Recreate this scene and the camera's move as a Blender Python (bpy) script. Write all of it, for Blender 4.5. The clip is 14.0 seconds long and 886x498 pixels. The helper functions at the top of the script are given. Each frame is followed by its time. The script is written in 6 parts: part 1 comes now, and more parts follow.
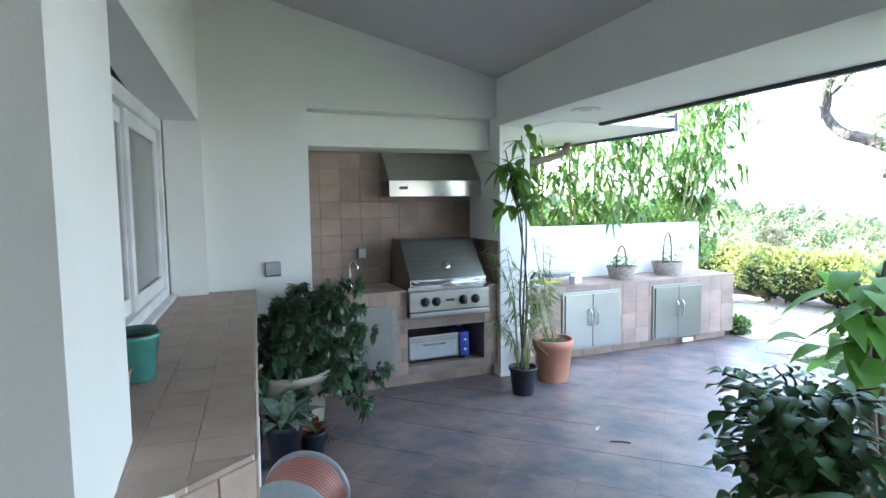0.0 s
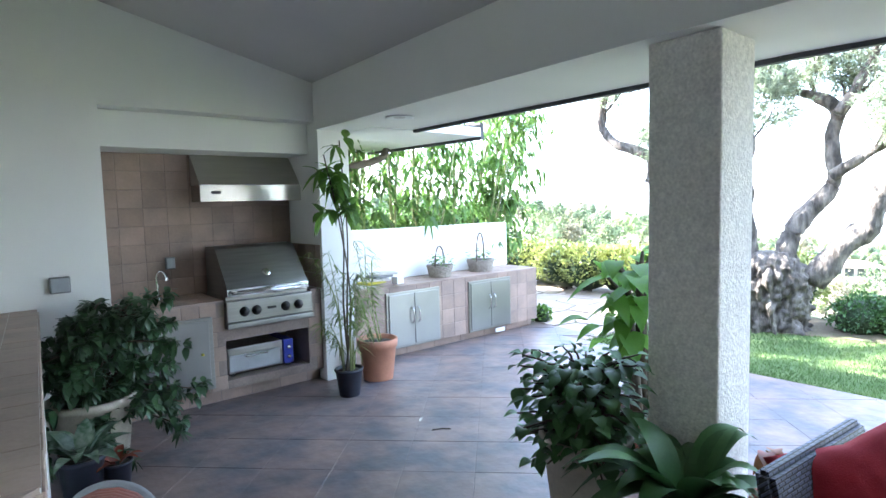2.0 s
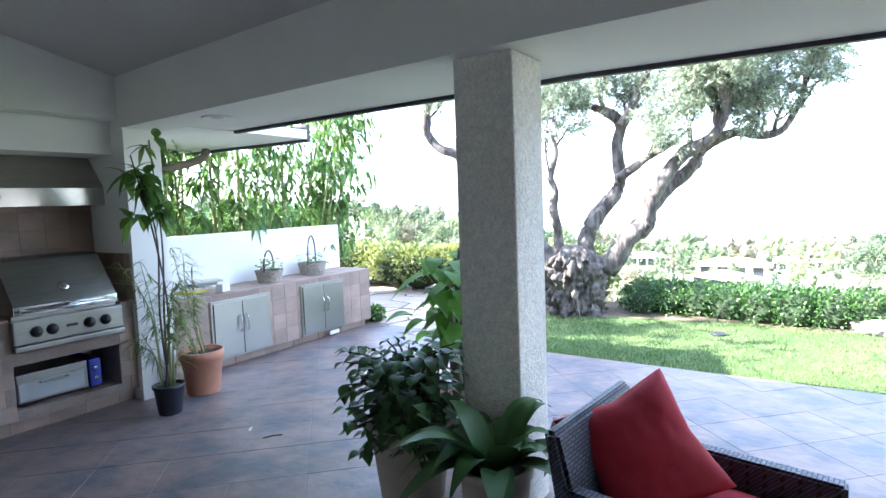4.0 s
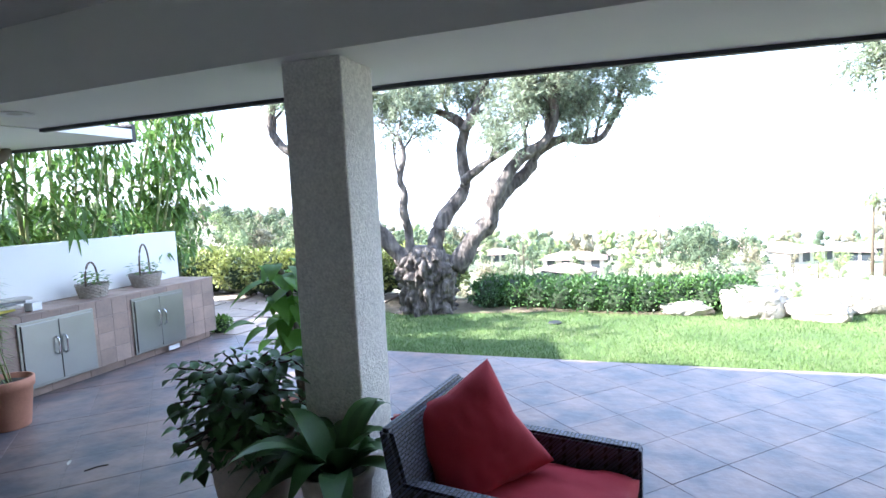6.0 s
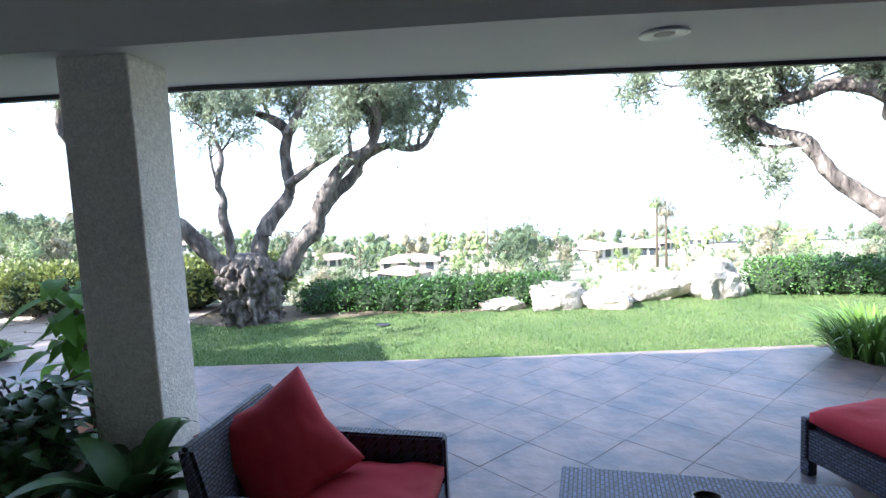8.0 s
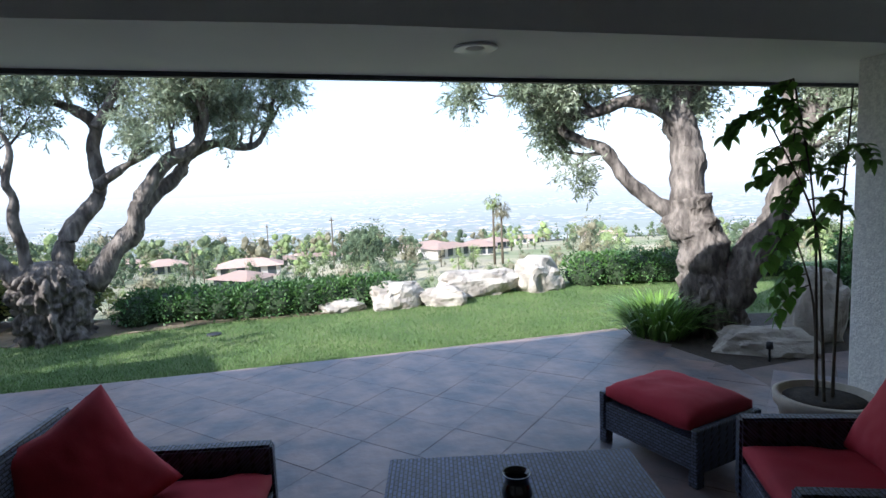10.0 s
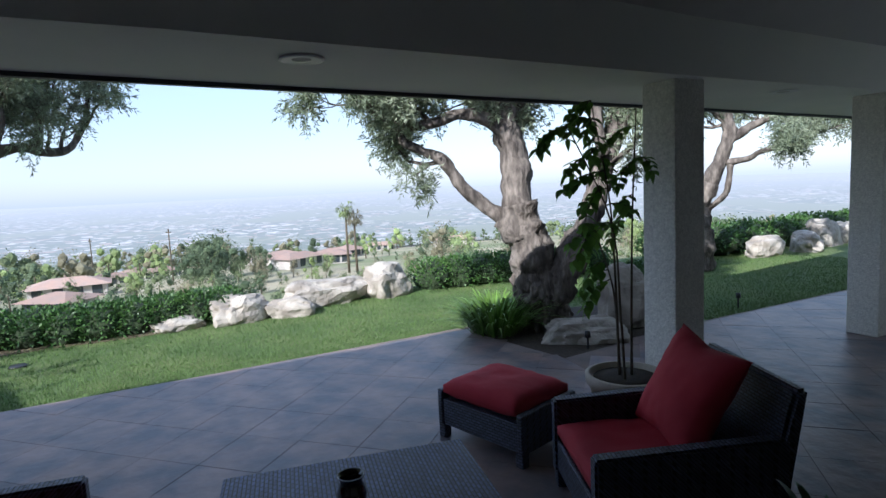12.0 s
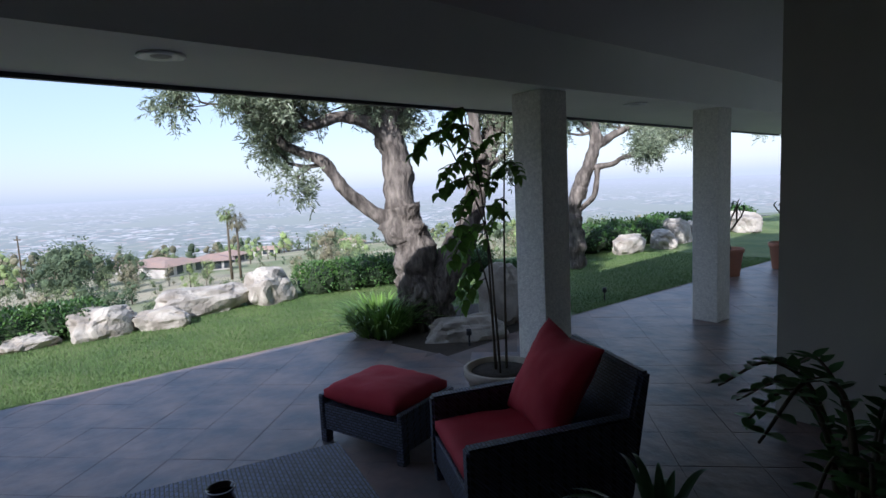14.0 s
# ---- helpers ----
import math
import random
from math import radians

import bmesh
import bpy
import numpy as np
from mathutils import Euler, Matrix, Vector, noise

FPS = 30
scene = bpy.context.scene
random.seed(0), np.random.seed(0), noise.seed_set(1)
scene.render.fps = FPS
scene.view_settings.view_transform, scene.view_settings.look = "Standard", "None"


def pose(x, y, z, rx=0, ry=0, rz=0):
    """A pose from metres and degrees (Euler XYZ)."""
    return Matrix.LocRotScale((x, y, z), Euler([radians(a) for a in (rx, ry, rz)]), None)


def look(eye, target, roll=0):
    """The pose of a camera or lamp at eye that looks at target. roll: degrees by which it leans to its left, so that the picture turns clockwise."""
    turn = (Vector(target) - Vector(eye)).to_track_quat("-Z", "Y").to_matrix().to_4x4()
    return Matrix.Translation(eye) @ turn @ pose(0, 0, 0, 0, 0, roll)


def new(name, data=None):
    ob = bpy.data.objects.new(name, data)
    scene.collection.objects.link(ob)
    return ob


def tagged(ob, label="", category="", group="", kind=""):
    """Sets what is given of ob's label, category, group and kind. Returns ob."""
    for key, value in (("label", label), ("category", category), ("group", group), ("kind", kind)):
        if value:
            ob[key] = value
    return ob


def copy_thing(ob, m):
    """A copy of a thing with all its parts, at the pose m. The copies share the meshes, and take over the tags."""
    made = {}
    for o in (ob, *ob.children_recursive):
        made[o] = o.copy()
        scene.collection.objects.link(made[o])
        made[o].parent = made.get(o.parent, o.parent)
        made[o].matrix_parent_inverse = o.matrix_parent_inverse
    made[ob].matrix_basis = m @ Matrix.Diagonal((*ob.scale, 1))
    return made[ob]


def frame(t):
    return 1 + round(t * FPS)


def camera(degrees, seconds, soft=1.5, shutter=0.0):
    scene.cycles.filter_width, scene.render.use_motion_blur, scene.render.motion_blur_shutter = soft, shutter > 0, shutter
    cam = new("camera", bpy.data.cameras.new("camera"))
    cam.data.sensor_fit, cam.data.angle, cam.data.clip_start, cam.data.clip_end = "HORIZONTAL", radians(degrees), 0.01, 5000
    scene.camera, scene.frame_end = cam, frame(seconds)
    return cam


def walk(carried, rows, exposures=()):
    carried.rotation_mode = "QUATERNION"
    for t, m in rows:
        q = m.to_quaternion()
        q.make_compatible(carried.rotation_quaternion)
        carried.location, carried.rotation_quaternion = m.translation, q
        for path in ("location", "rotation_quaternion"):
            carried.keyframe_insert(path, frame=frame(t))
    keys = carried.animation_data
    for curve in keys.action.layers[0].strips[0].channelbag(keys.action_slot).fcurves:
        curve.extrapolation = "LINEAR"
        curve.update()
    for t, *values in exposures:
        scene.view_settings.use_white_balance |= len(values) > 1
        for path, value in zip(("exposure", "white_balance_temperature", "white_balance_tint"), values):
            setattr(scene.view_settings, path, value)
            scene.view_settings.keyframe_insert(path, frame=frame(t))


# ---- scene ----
cam = camera(76.2, 14.0)
PATH = [
    (0, (-0.29, -1.116, 1.858), (0.466, 0.729, 1.7), -0.8),
    (0.5, (-0.29, -1.128, 1.851), (0.628, 0.642, 1.695), -1.0),
    (1, (-0.297, -1.155, 1.854), (0.75, 0.542, 1.698), -1.1),
    (1.5, (-0.303, -1.194, 1.856), (0.863, 0.424, 1.7), -1.3),
    (2, (-0.294, -1.232, 1.856), (0.98, 0.302, 1.699), -1.5),
    (2.5, (-0.307, -1.272, 1.848), (1.076, 0.164, 1.692), -1.6),
    (3, (-0.321, -1.306, 1.848), (1.164, 0.023, 1.691), -1.7),
    (3.2, (-0.327, -1.326, 1.848), (1.198, -0.042, 1.691), -1.8),
    (5.3, (-0.309, -1.477, 1.86), (1.498, -0.64, 1.679), -2.5),
    (5.5, (-0.307, -1.497, 1.861), (1.522, -0.708, 1.681), -2.6),
    (6, (-0.305, -1.538, 1.861), (1.568, -0.86, 1.678), -2.8),
    (6.5, (-0.311, -1.58, 1.859), (1.599, -1.018, 1.674), -2.8),
    (6.9, (-0.329, -1.62, 1.865), (1.613, -1.176, 1.683), -2.8),
    (7, (-0.333, -1.63, 1.866), (1.615, -1.217, 1.679), -2.8),
    (7.5, (-0.349, -1.685, 1.868), (1.624, -1.418, 1.678), -2.8),
    (8, (-0.365, -1.715, 1.874), (1.621, -1.595, 1.677), -2.8),
    (8.2, (-0.369, -1.728, 1.872), (1.62, -1.668, 1.671), -3.0),
    (10.3, (-0.445, -1.853, 1.872), (1.48, -2.349, 1.658), -2.6),
    (10.5, (-0.462, -1.873, 1.871), (1.449, -2.424, 1.659), -2.8),
    (11, (-0.508, -1.903, 1.87), (1.36, -2.584, 1.658), -2.8),
    (11.5, (-0.534, -1.918, 1.873), (1.288, -2.714, 1.659), -2.8),
    (12, (-0.557, -1.916, 1.879), (1.218, -2.813, 1.664), -2.8),
    (12.5, (-0.572, -1.925, 1.883), (1.153, -2.913, 1.663), -2.8),
    (13, (-0.606, -1.938, 1.885), (1.064, -3.017, 1.665), -2.8),
    (13.5, (-0.635, -1.961, 1.883), (0.984, -3.114, 1.659), -2.8),
    (14, (-0.655, -1.963, 1.882), (0.913, -3.184, 1.657), -2.7),
]
EXPOSURES = [(0.0, 3.78, 5950, 12), (1.5, 3.7, 5950, 13), (3.0, 3.46, 5900, 15), (6.0, 2.74, 5800, 17), (8.0, 2.22, 5800, 16), (10.5, 1.0, 5800, 14), (11.5, 0.78, 5750, 14), (14.0, 0.52, 5700, 17)]
walk(cam, [(t, look(eye, target, roll)) for t, eye, target, roll in PATH], EXPOSURES)

# ---- light ----
SUN_TRAVEL = Vector((2.1, -3.75, -2.62)).normalized()
world = bpy.data.worlds.new("sky")
scene.world = world
world.use_nodes = True
wn = world.node_tree
wn.nodes.clear()
sky = wn.nodes.new("ShaderNodeTexSky")
sky.sky_type = "NISHITA"
sky.sun_disc = False
sky.sun_elevation = math.asin(-SUN_TRAVEL.z)
sky.sun_rotation = math.atan2(-SUN_TRAVEL.x, -SUN_TRAVEL.y)
sky.dust_density = 1.0
sky.air_density = 1.2
wbg = wn.nodes.new("ShaderNodeBackground")
wbg.inputs["Strength"].default_value = 0.15
wout = wn.nodes.new("ShaderNodeOutputWorld")
haze = wn.nodes.new("ShaderNodeMix")
haze.data_type = "RGBA"
haze.inputs[0].default_value = 0.6
haze.inputs[7].default_value = (3.0, 3.75, 4.95, 1)
wn.links.new(sky.outputs[0], haze.inputs[6])
wn.links.new(haze.outputs[2], wbg.inputs["Color"])
wn.links.new(wbg.outputs[0], wout.inputs["Surface"])
sun = bpy.data.lights.new("sun", "SUN")
sun.energy, sun.angle, sun.color = 5.0, radians(0.6), (1.0, 0.95, 0.87)
sun_ob = new("sun", sun)
sun_ob.matrix_basis = look((0, 0, 30), Vector((0, 0, 30)) + SUN_TRAVEL)


# ---- materials ----
def material(name, color, color2=None, scale=4.0, rough=0.7, metal=0.0, bump=0.0, bump_scale=60.0, spec=0.5,
             per_object=0.0, fine=0.25, coat=0.0, stretch=(1, 1, 1), island=0.0, trans=0.0, placed=False, depth=0.01):
    """Noise-mixed surface: two colours at a coarse scale, fine grain over it, relief, and variation per object or island."""
    m = bpy.data.materials.new(name)
    m.use_nodes = True
    nt = m.node_tree
    b = nt.nodes["Principled BSDF"]
    b.inputs["Roughness"].default_value = rough
    b.inputs["Metallic"].default_value = metal
    b.inputs["Specular IOR Level"].default_value = spec
    b.inputs["Coat Weight"].default_value = coat
    co = nt.nodes.new("ShaderNodeTexCoord")
    mp = nt.nodes.new("ShaderNodeMapping")
    mp.inputs["Scale"].default_value = stretch
    if placed:
        geo = nt.nodes.new("ShaderNodeNewGeometry")
        nt.links.new(geo.outputs["Position"], mp.inputs["Vector"])
    else:
        nt.links.new(co.outputs["Object"], mp.inputs["Vector"])
    n1 = nt.nodes.new("ShaderNodeTexNoise")
    n1.inputs["Scale"].default_value = scale
    n1.inputs["Detail"].default_value = 5
    nt.links.new(mp.outputs[0], n1.inputs["Vector"])
    ramp = nt.nodes.new("ShaderNodeValToRGB")
    ramp.color_ramp.elements[0].position, ramp.color_ramp.elements[1].position = 0.35, 0.65
    c2 = color2 or tuple(c * 0.85 for c in color)
    ramp.color_ramp.elements[0].color, ramp.color_ramp.elements[1].color = (*color, 1), (*c2, 1)
    nt.links.new(n1.outputs["Fac"], ramp.inputs[0])
    n2 = nt.nodes.new("ShaderNodeTexNoise")
    n2.inputs["Scale"].default_value = bump_scale
    n2.inputs["Detail"].default_value = 4
    nt.links.new(mp.outputs[0], n2.inputs["Vector"])
    value = nt.nodes.new("ShaderNodeMapRange")
    value.inputs["To Min"].default_value, value.inputs["To Max"].default_value = 1 - fine, 1 + fine
    nt.links.new(n2.outputs["Fac"], value.inputs["Value"])
    hsv = nt.nodes.new("ShaderNodeHueSaturation")
    nt.links.new(ramp.outputs[0], hsv.inputs["Color"])
    last = value.outputs[0]
    for amount, node, out in ((per_object, "ShaderNodeObjectInfo", "Random"), (island, "ShaderNodeNewGeometry", "Random Per Island")):
        if amount:
            inf = nt.nodes.new(node)
            r = nt.nodes.new("ShaderNodeMapRange")
            r.inputs["To Min"].default_value, r.inputs["To Max"].default_value = 1 - amount, 1 + amount
            nt.links.new(inf.outputs[out], r.inputs["Value"])
            mul = nt.nodes.new("ShaderNodeMath")
            mul.operation = "MULTIPLY"
            nt.links.new(last, mul.inputs[0])
            nt.links.new(r.outputs[0], mul.inputs[1])
            last = mul.outputs[0]
    nt.links.new(last, hsv.inputs["Value"])
    nt.links.new(hsv.outputs[0], b.inputs["Base Color"])
    if bump:
        bp = nt.nodes.new("ShaderNodeBump")
        bp.inputs["Strength"].default_value = bump
        bp.inputs["Distance"].default_value = depth
        nt.links.new(n2.outputs["Fac"], bp.inputs["Height"])
        nt.links.new(bp.outputs[0], b.inputs["Normal"])
    if trans:
        tr = nt.nodes.new("ShaderNodeBsdfTranslucent")
        nt.links.new(hsv.outputs[0], tr.inputs["Color"])
        mix = nt.nodes.new("ShaderNodeMixShader")
        mix.inputs[0].default_value = trans
        nt.links.new(b.outputs[0], mix.inputs[1])
        nt.links.new(tr.outputs[0], mix.inputs[2])
        nt.links.new(mix.outputs[0], nt.nodes["Material Output"].inputs["Surface"])
    return m


WHITE = material("white_plaster", (0.83, 0.82, 0.775), (0.79, 0.785, 0.745), 1.2, 0.9, bump=0.12, bump_scale=140, fine=0.03)
STUCCO = material("rough_stucco", (0.83, 0.80, 0.73), (0.72, 0.69, 0.63), 30, 0.95, bump=0.65, bump_scale=62, fine=0.32, depth=0.014)
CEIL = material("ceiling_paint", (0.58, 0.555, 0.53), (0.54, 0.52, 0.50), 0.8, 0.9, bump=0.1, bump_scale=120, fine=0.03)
# darkened cream: the wall corner's shade is put into this colour
CREAM_SHADE = material("shaded_cream_paint", (0.52, 0.50, 0.43), (0.47, 0.45, 0.39), 1.2, 0.9, bump=0.15, bump_scale=120, fine=0.04)
DARK_TRIM = material("dark_fascia", (0.035, 0.035, 0.04), (0.05, 0.05, 0.055), 3, 0.6)
GROUT = material("grout", (0.30, 0.235, 0.20), (0.24, 0.19, 0.165), 5, 0.95, placed=True)
FLOOR_GROUT = material("floor_grout", (0.225, 0.175, 0.15), (0.15, 0.13, 0.12), 3, 0.95, placed=True)
SLATE = material("slate_tile", (0.255, 0.178, 0.15), (0.105, 0.10, 0.112), 2.6, 0.42, bump=0.4, bump_scale=8, fine=0.22, per_object=0.08, island=0.08, placed=True, depth=0.02)
TERRA_TILE = material("clay_tile", (0.36, 0.25, 0.195), (0.27, 0.20, 0.165), 4, 0.6, bump=0.2, bump_scale=40, fine=0.12, per_object=0.13, island=0.13, placed=True)
LEDGE_TILE = material("tan_ledge_tile", (0.50, 0.375, 0.30), (0.41, 0.315, 0.255), 4, 0.55, bump=0.2, bump_scale=40, fine=0.1, per_object=0.07, placed=True)
STEEL = material("brushed_steel", (0.33, 0.325, 0.30), (0.29, 0.285, 0.265), 3, 0.36, 1.0, fine=0.03, stretch=(1, 1, 14))
BAND_STEEL = material("polished_band", (0.48, 0.475, 0.45), (0.44, 0.435, 0.41), 2, 0.2, 1.0, fine=0.03)
HOOD_STEEL = material("hood_steel", (0.58, 0.56, 0.50), (0.53, 0.51, 0.46), 2, 0.42, 1.0, fine=0.03, stretch=(1, 1, 14))
DOOR_STEEL = material("door_steel", (0.31, 0.31, 0.30), (0.27, 0.27, 0.265), 2, 0.36, 1.0, fine=0.03)
CHROME = material("chrome", (0.75, 0.75, 0.75), None, 3, 0.08, 1.0, fine=0.02)
BLACK = material("black_plastic", (0.02, 0.02, 0.022), None, 4, 0.4)
TERRACOTTA = material("terracotta", (0.52, 0.24, 0.15), (0.44, 0.20, 0.13), 6, 0.8, bump=0.15, bump_scale=70, fine=0.1)
BEIGE_POT = material("beige_clay", (0.55, 0.48, 0.38), (0.44, 0.38, 0.30), 8, 0.85, bump=0.3, bump_scale=60, fine=0.12)
SOIL = material("soil", (0.06, 0.045, 0.03), (0.035, 0.028, 0.02), 20, 0.95, bump=0.8, bump_scale=60, fine=0.3)
RED = material("red_fabric", (0.45, 0.024, 0.04), (0.37, 0.02, 0.034), 3, 0.85, bump=0.15, bump_scale=180, fine=0.06)
LEAF = material("leaf_green", (0.06, 0.12, 0.05), (0.04, 0.085, 0.035), 3, 0.38, fine=0.2, island=0.35, trans=0.15)
LEAF_BRIGHT = material("leaf_bright", (0.17, 0.30, 0.06), (0.11, 0.21, 0.04), 3, 0.4, fine=0.2, island=0.35, trans=0.3)
LEAF_OLIVE = material("leaf_olive", (0.30, 0.345, 0.235), (0.19, 0.235, 0.145), 2, 0.42, fine=0.2, island=0.4, trans=0.38)
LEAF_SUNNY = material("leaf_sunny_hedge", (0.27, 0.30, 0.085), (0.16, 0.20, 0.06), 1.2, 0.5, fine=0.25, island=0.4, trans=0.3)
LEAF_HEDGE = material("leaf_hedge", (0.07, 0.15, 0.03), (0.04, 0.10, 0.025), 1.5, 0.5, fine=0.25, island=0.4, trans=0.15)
BARK = material("olive_bark", (0.205, 0.178, 0.15), (0.06, 0.05, 0.042), 9, 0.95, bump=1.0, bump_scale=20, fine=0.9, stretch=(1, 1, 0.35), depth=0.045)
STEM = material("plant_stem", (0.10, 0.075, 0.045), (0.07, 0.06, 0.04), 10, 0.8, bump=0.3)
ROCK = material("pale_rock", (0.48, 0.44, 0.375), (0.26, 0.23, 0.19), 3.5, 0.95, bump=1.0, bump_scale=14, fine=0.4, depth=0.03)
GRASS = material("lawn", (0.135, 0.175, 0.055), (0.075, 0.125, 0.035), 1.3, 0.9, bump=0.8, bump_scale=130, fine=0.35)
BLADE = material("grass_blade", (0.13, 0.21, 0.06), (0.08, 0.15, 0.04), 1.1, 0.7, fine=0.2, island=0.4, trans=0.25)


# ---- mesh helpers ----
def as_mesh(name, bm, mat, smooth=False):
    me = bpy.data.meshes.new(name)
    bm.to_mesh(me)
    bm.free()
    for m in (mat if isinstance(mat, (list, tuple)) else [mat]):
        me.materials.append(m)
    if smooth:
        me.polygons.foreach_set("use_smooth", [True] * len(me.polygons))
    return me


def from_lists(name, verts, faces, mat, smooth=False):
    me = bpy.data.meshes.new(name)
    me.from_pydata(verts, [], faces)
    me.materials.append(mat)
    if smooth:
        me.polygons.foreach_set("use_smooth", [True] * len(me.polygons))
    return me


def part(name, bm, mat, parent=None, label="", smooth=False, at=None):
    ob = new(name, as_mesh(name, bm, mat, smooth) if isinstance(bm, bmesh.types.BMesh) else bm)
    if at is not None:
        ob.matrix_basis = at
    if parent is not None:
        ob.parent = parent
    if label:
        ob["label"] = label
    return ob


def thing(name, label, category, at=None, group="", kind=""):
    ob = new(name)
    ob.empty_display_size = 0.1
    if at is not None:
        ob.matrix_basis = at
    return tagged(ob, label, category, group, kind)


def box(bm, x0, x1, y0, y1, z0, z1, bevel=0.0, m=None):
    mat = Matrix.Translation(((x0 + x1) / 2, (y0 + y1) / 2, (z0 + z1) / 2)) @ Matrix.Diagonal((x1 - x0, y1 - y0, z1 - z0, 1))
    vs = bmesh.ops.create_cube(bm, size=1, matrix=(m or Matrix()) @ mat)["verts"]
    if bevel:
        es = list({e for v in vs for e in v.link_edges})
        bmesh.ops.bevel(bm, geom=es, offset=bevel, segments=2, affect="EDGES", profile=0.5)
    return bm


def boxed(x0, x1, y0, y1, z0, z1, bevel=0.0, m=None):
    return box(bmesh.new(), x0, x1, y0, y1, z0, z1, bevel, m)


def prism(points, z0, z1):
    """An upright prism over a plan outline; z1 may be a function of (x, y)."""
    bm = bmesh.new()
    top = z1 if callable(z1) else (lambda x, y: z1)
    low = z0 if callable(z0) else (lambda x, y: z0)
    a = [bm.verts.new((x, y, low(x, y))) for x, y in points]
    b = [bm.verts.new((x, y, top(x, y))) for x, y in points]
    bm.faces.new(a[::-1])
    bm.faces.new(b)
    n = len(points)
    for i in range(n):
        bm.faces.new((a[i], a[(i + 1) % n], b[(i + 1) % n], b[i]))
    bmesh.ops.recalc_face_normals(bm, faces=bm.faces)
    return bm


def lathe(profile, seg=32):
    """A turned form from (radius, height) pairs."""
    bm = bmesh.new()
    rings = []
    for r, z in profile:
        rings.append([bm.verts.new((r * math.cos(2 * math.pi * i / seg), r * math.sin(2 * math.pi * i / seg), z)) for i in range(seg)])
    for a, b in zip(rings, rings[1:]):
        for i in range(seg):
            bm.faces.new((a[i], a[(i + 1) % seg], b[(i + 1) % seg], b[i]))
    if profile[0][0] > 0.001:
        bm.faces.new(rings[0][::-1])
    if profile[-1][0] > 0.001:
        bm.faces.new(rings[-1])
    bmesh.ops.remove_doubles(bm, verts=bm.verts, dist=1e-5)
    bmesh.ops.recalc_face_normals(bm, faces=bm.faces)
    return bm


def tube(points, radii, seg=8, wobble=0.0, bm=None, rng=None):
    """A tapered tube along points, with an uneven skin where wobble is given."""
    bm = bm or bmesh.new()
    pts = [Vector(p) for p in points]
    rings = []
    for i, p in enumerate(pts):
        d = (pts[min(i + 1, len(pts) - 1)] - pts[max(i - 1, 0)]).normalized()
        side = d.cross(Vector((0.31, 0.17, 0.93)) if abs(d.z) < 0.9 else Vector((1, 0.1, 0))).normalized()
        up = side.cross(d)
        r = radii[i] if isinstance(radii, (list, tuple)) else radii
        ring = []
        for k in range(seg):
            a = 2 * math.pi * k / seg
            o = side * math.cos(a) + up * math.sin(a)
            rr = r
            if wobble:
                rr = r * (1 + wobble * noise.noise((p + o * r) * 5.0) + 0.6 * wobble * noise.noise((p + o * r) * 13.0) + 0.35 * wobble * noise.noise(Vector((p.x + o.x * r, p.y + o.y * r, p.z * 0.3)) * 26.0))
            ring.append(bm.verts.new(p + o * rr))
        rings.append(ring)
    for a, b in zip(rings, rings[1:]):
        for k in range(seg):
            bm.faces.new((a[k], a[(k + 1) % seg], b[(k + 1) % seg], b[k]))
    bm.faces.new(rings[0][::-1])
    bm.faces.new(rings[-1])
    return bm


def curve_points(points, n):
    """Smooth points through the given ones."""
    P = [Vector(p) for p in points]
    P = [P[0] * 2 - P[1]] + P + [P[-1] * 2 - P[-2]]
    out = []
    for i in range(1, len(P) - 2):
        for k in range(n):
            t = k / n
            a, b, c, d = P[i - 1:i + 3]
            out.append(0.5 * (2 * b + (c - a) * t + (2 * a - 5 * b + 4 * c - d) * t * t + (3 * b - a - 3 * c + d) * t ** 3))
    out.append(P[-2])
    return out


class Leaves:
    """Collects many small folded leaves in one mesh."""

    def __init__(self):
        self.v, self.f = [], []

    def leaf(self, base, way, length, width, up=Vector((0, 0, 1)), droop=0.2, fold=0.15, steps=3):
        way = Vector(way).normalized()
        side = way.cross(up)
        if side.length < 1e-3:
            side = way.cross(Vector((1, 0, 0)))
        side.normalize()
        nrm = side.cross(way)
        n0 = len(self.v)
        base = Vector(base)
        for i in range(steps + 1):
            t = i / steps
            w = width * 0.5 * math.sin(math.pi * (0.06 + 0.94 * t) ** 0.75) if steps > 2 else width * 0.5 * (0.3, 1, 0.05)[i]
            c = base + way * (length * t) - Vector((0, 0, 1)) * (droop * length * t * t)
            lift = nrm * (fold * w)
            self.v += [tuple(c - side * w + lift), tuple(c), tuple(c + side * w + lift)]
            if i:
                a = n0 + 3 * (i - 1)
                self.f += [(a, a + 1, a + 4, a + 3), (a + 1, a + 2, a + 5, a + 4)]

    def quad(self, base, way, length, width, rng):
        """A small pointed leaf of two triangles."""
        way = Vector(way).normalized()
        side = way.cross(Vector((rng.uniform(-1, 1), rng.uniform(-1, 1), rng.uniform(-1, 1))))
        side = side.normalized() * (width / 2) if side.length > 1e-3 else Vector((width / 2, 0, 0))
        b = Vector(base)
        n = len(self.v)
        mid = b + way * (length * 0.45)
        self.v += [tuple(b), tuple(mid + side), tuple(b + way * length), tuple(mid - side)]
        self.f.append((n, n + 1, n + 2, n + 3))

    def mesh(self, name, mat):
        return from_lists(name, self.v, self.f, mat, len(self.f) < 40000)


def rvec(rng):
    while True:
        v = Vector((rng.uniform(-1, 1), rng.uniform(-1, 1), rng.uniform(-1, 1)))
        if 0.05 < v.length < 1:
            return v.normalized()


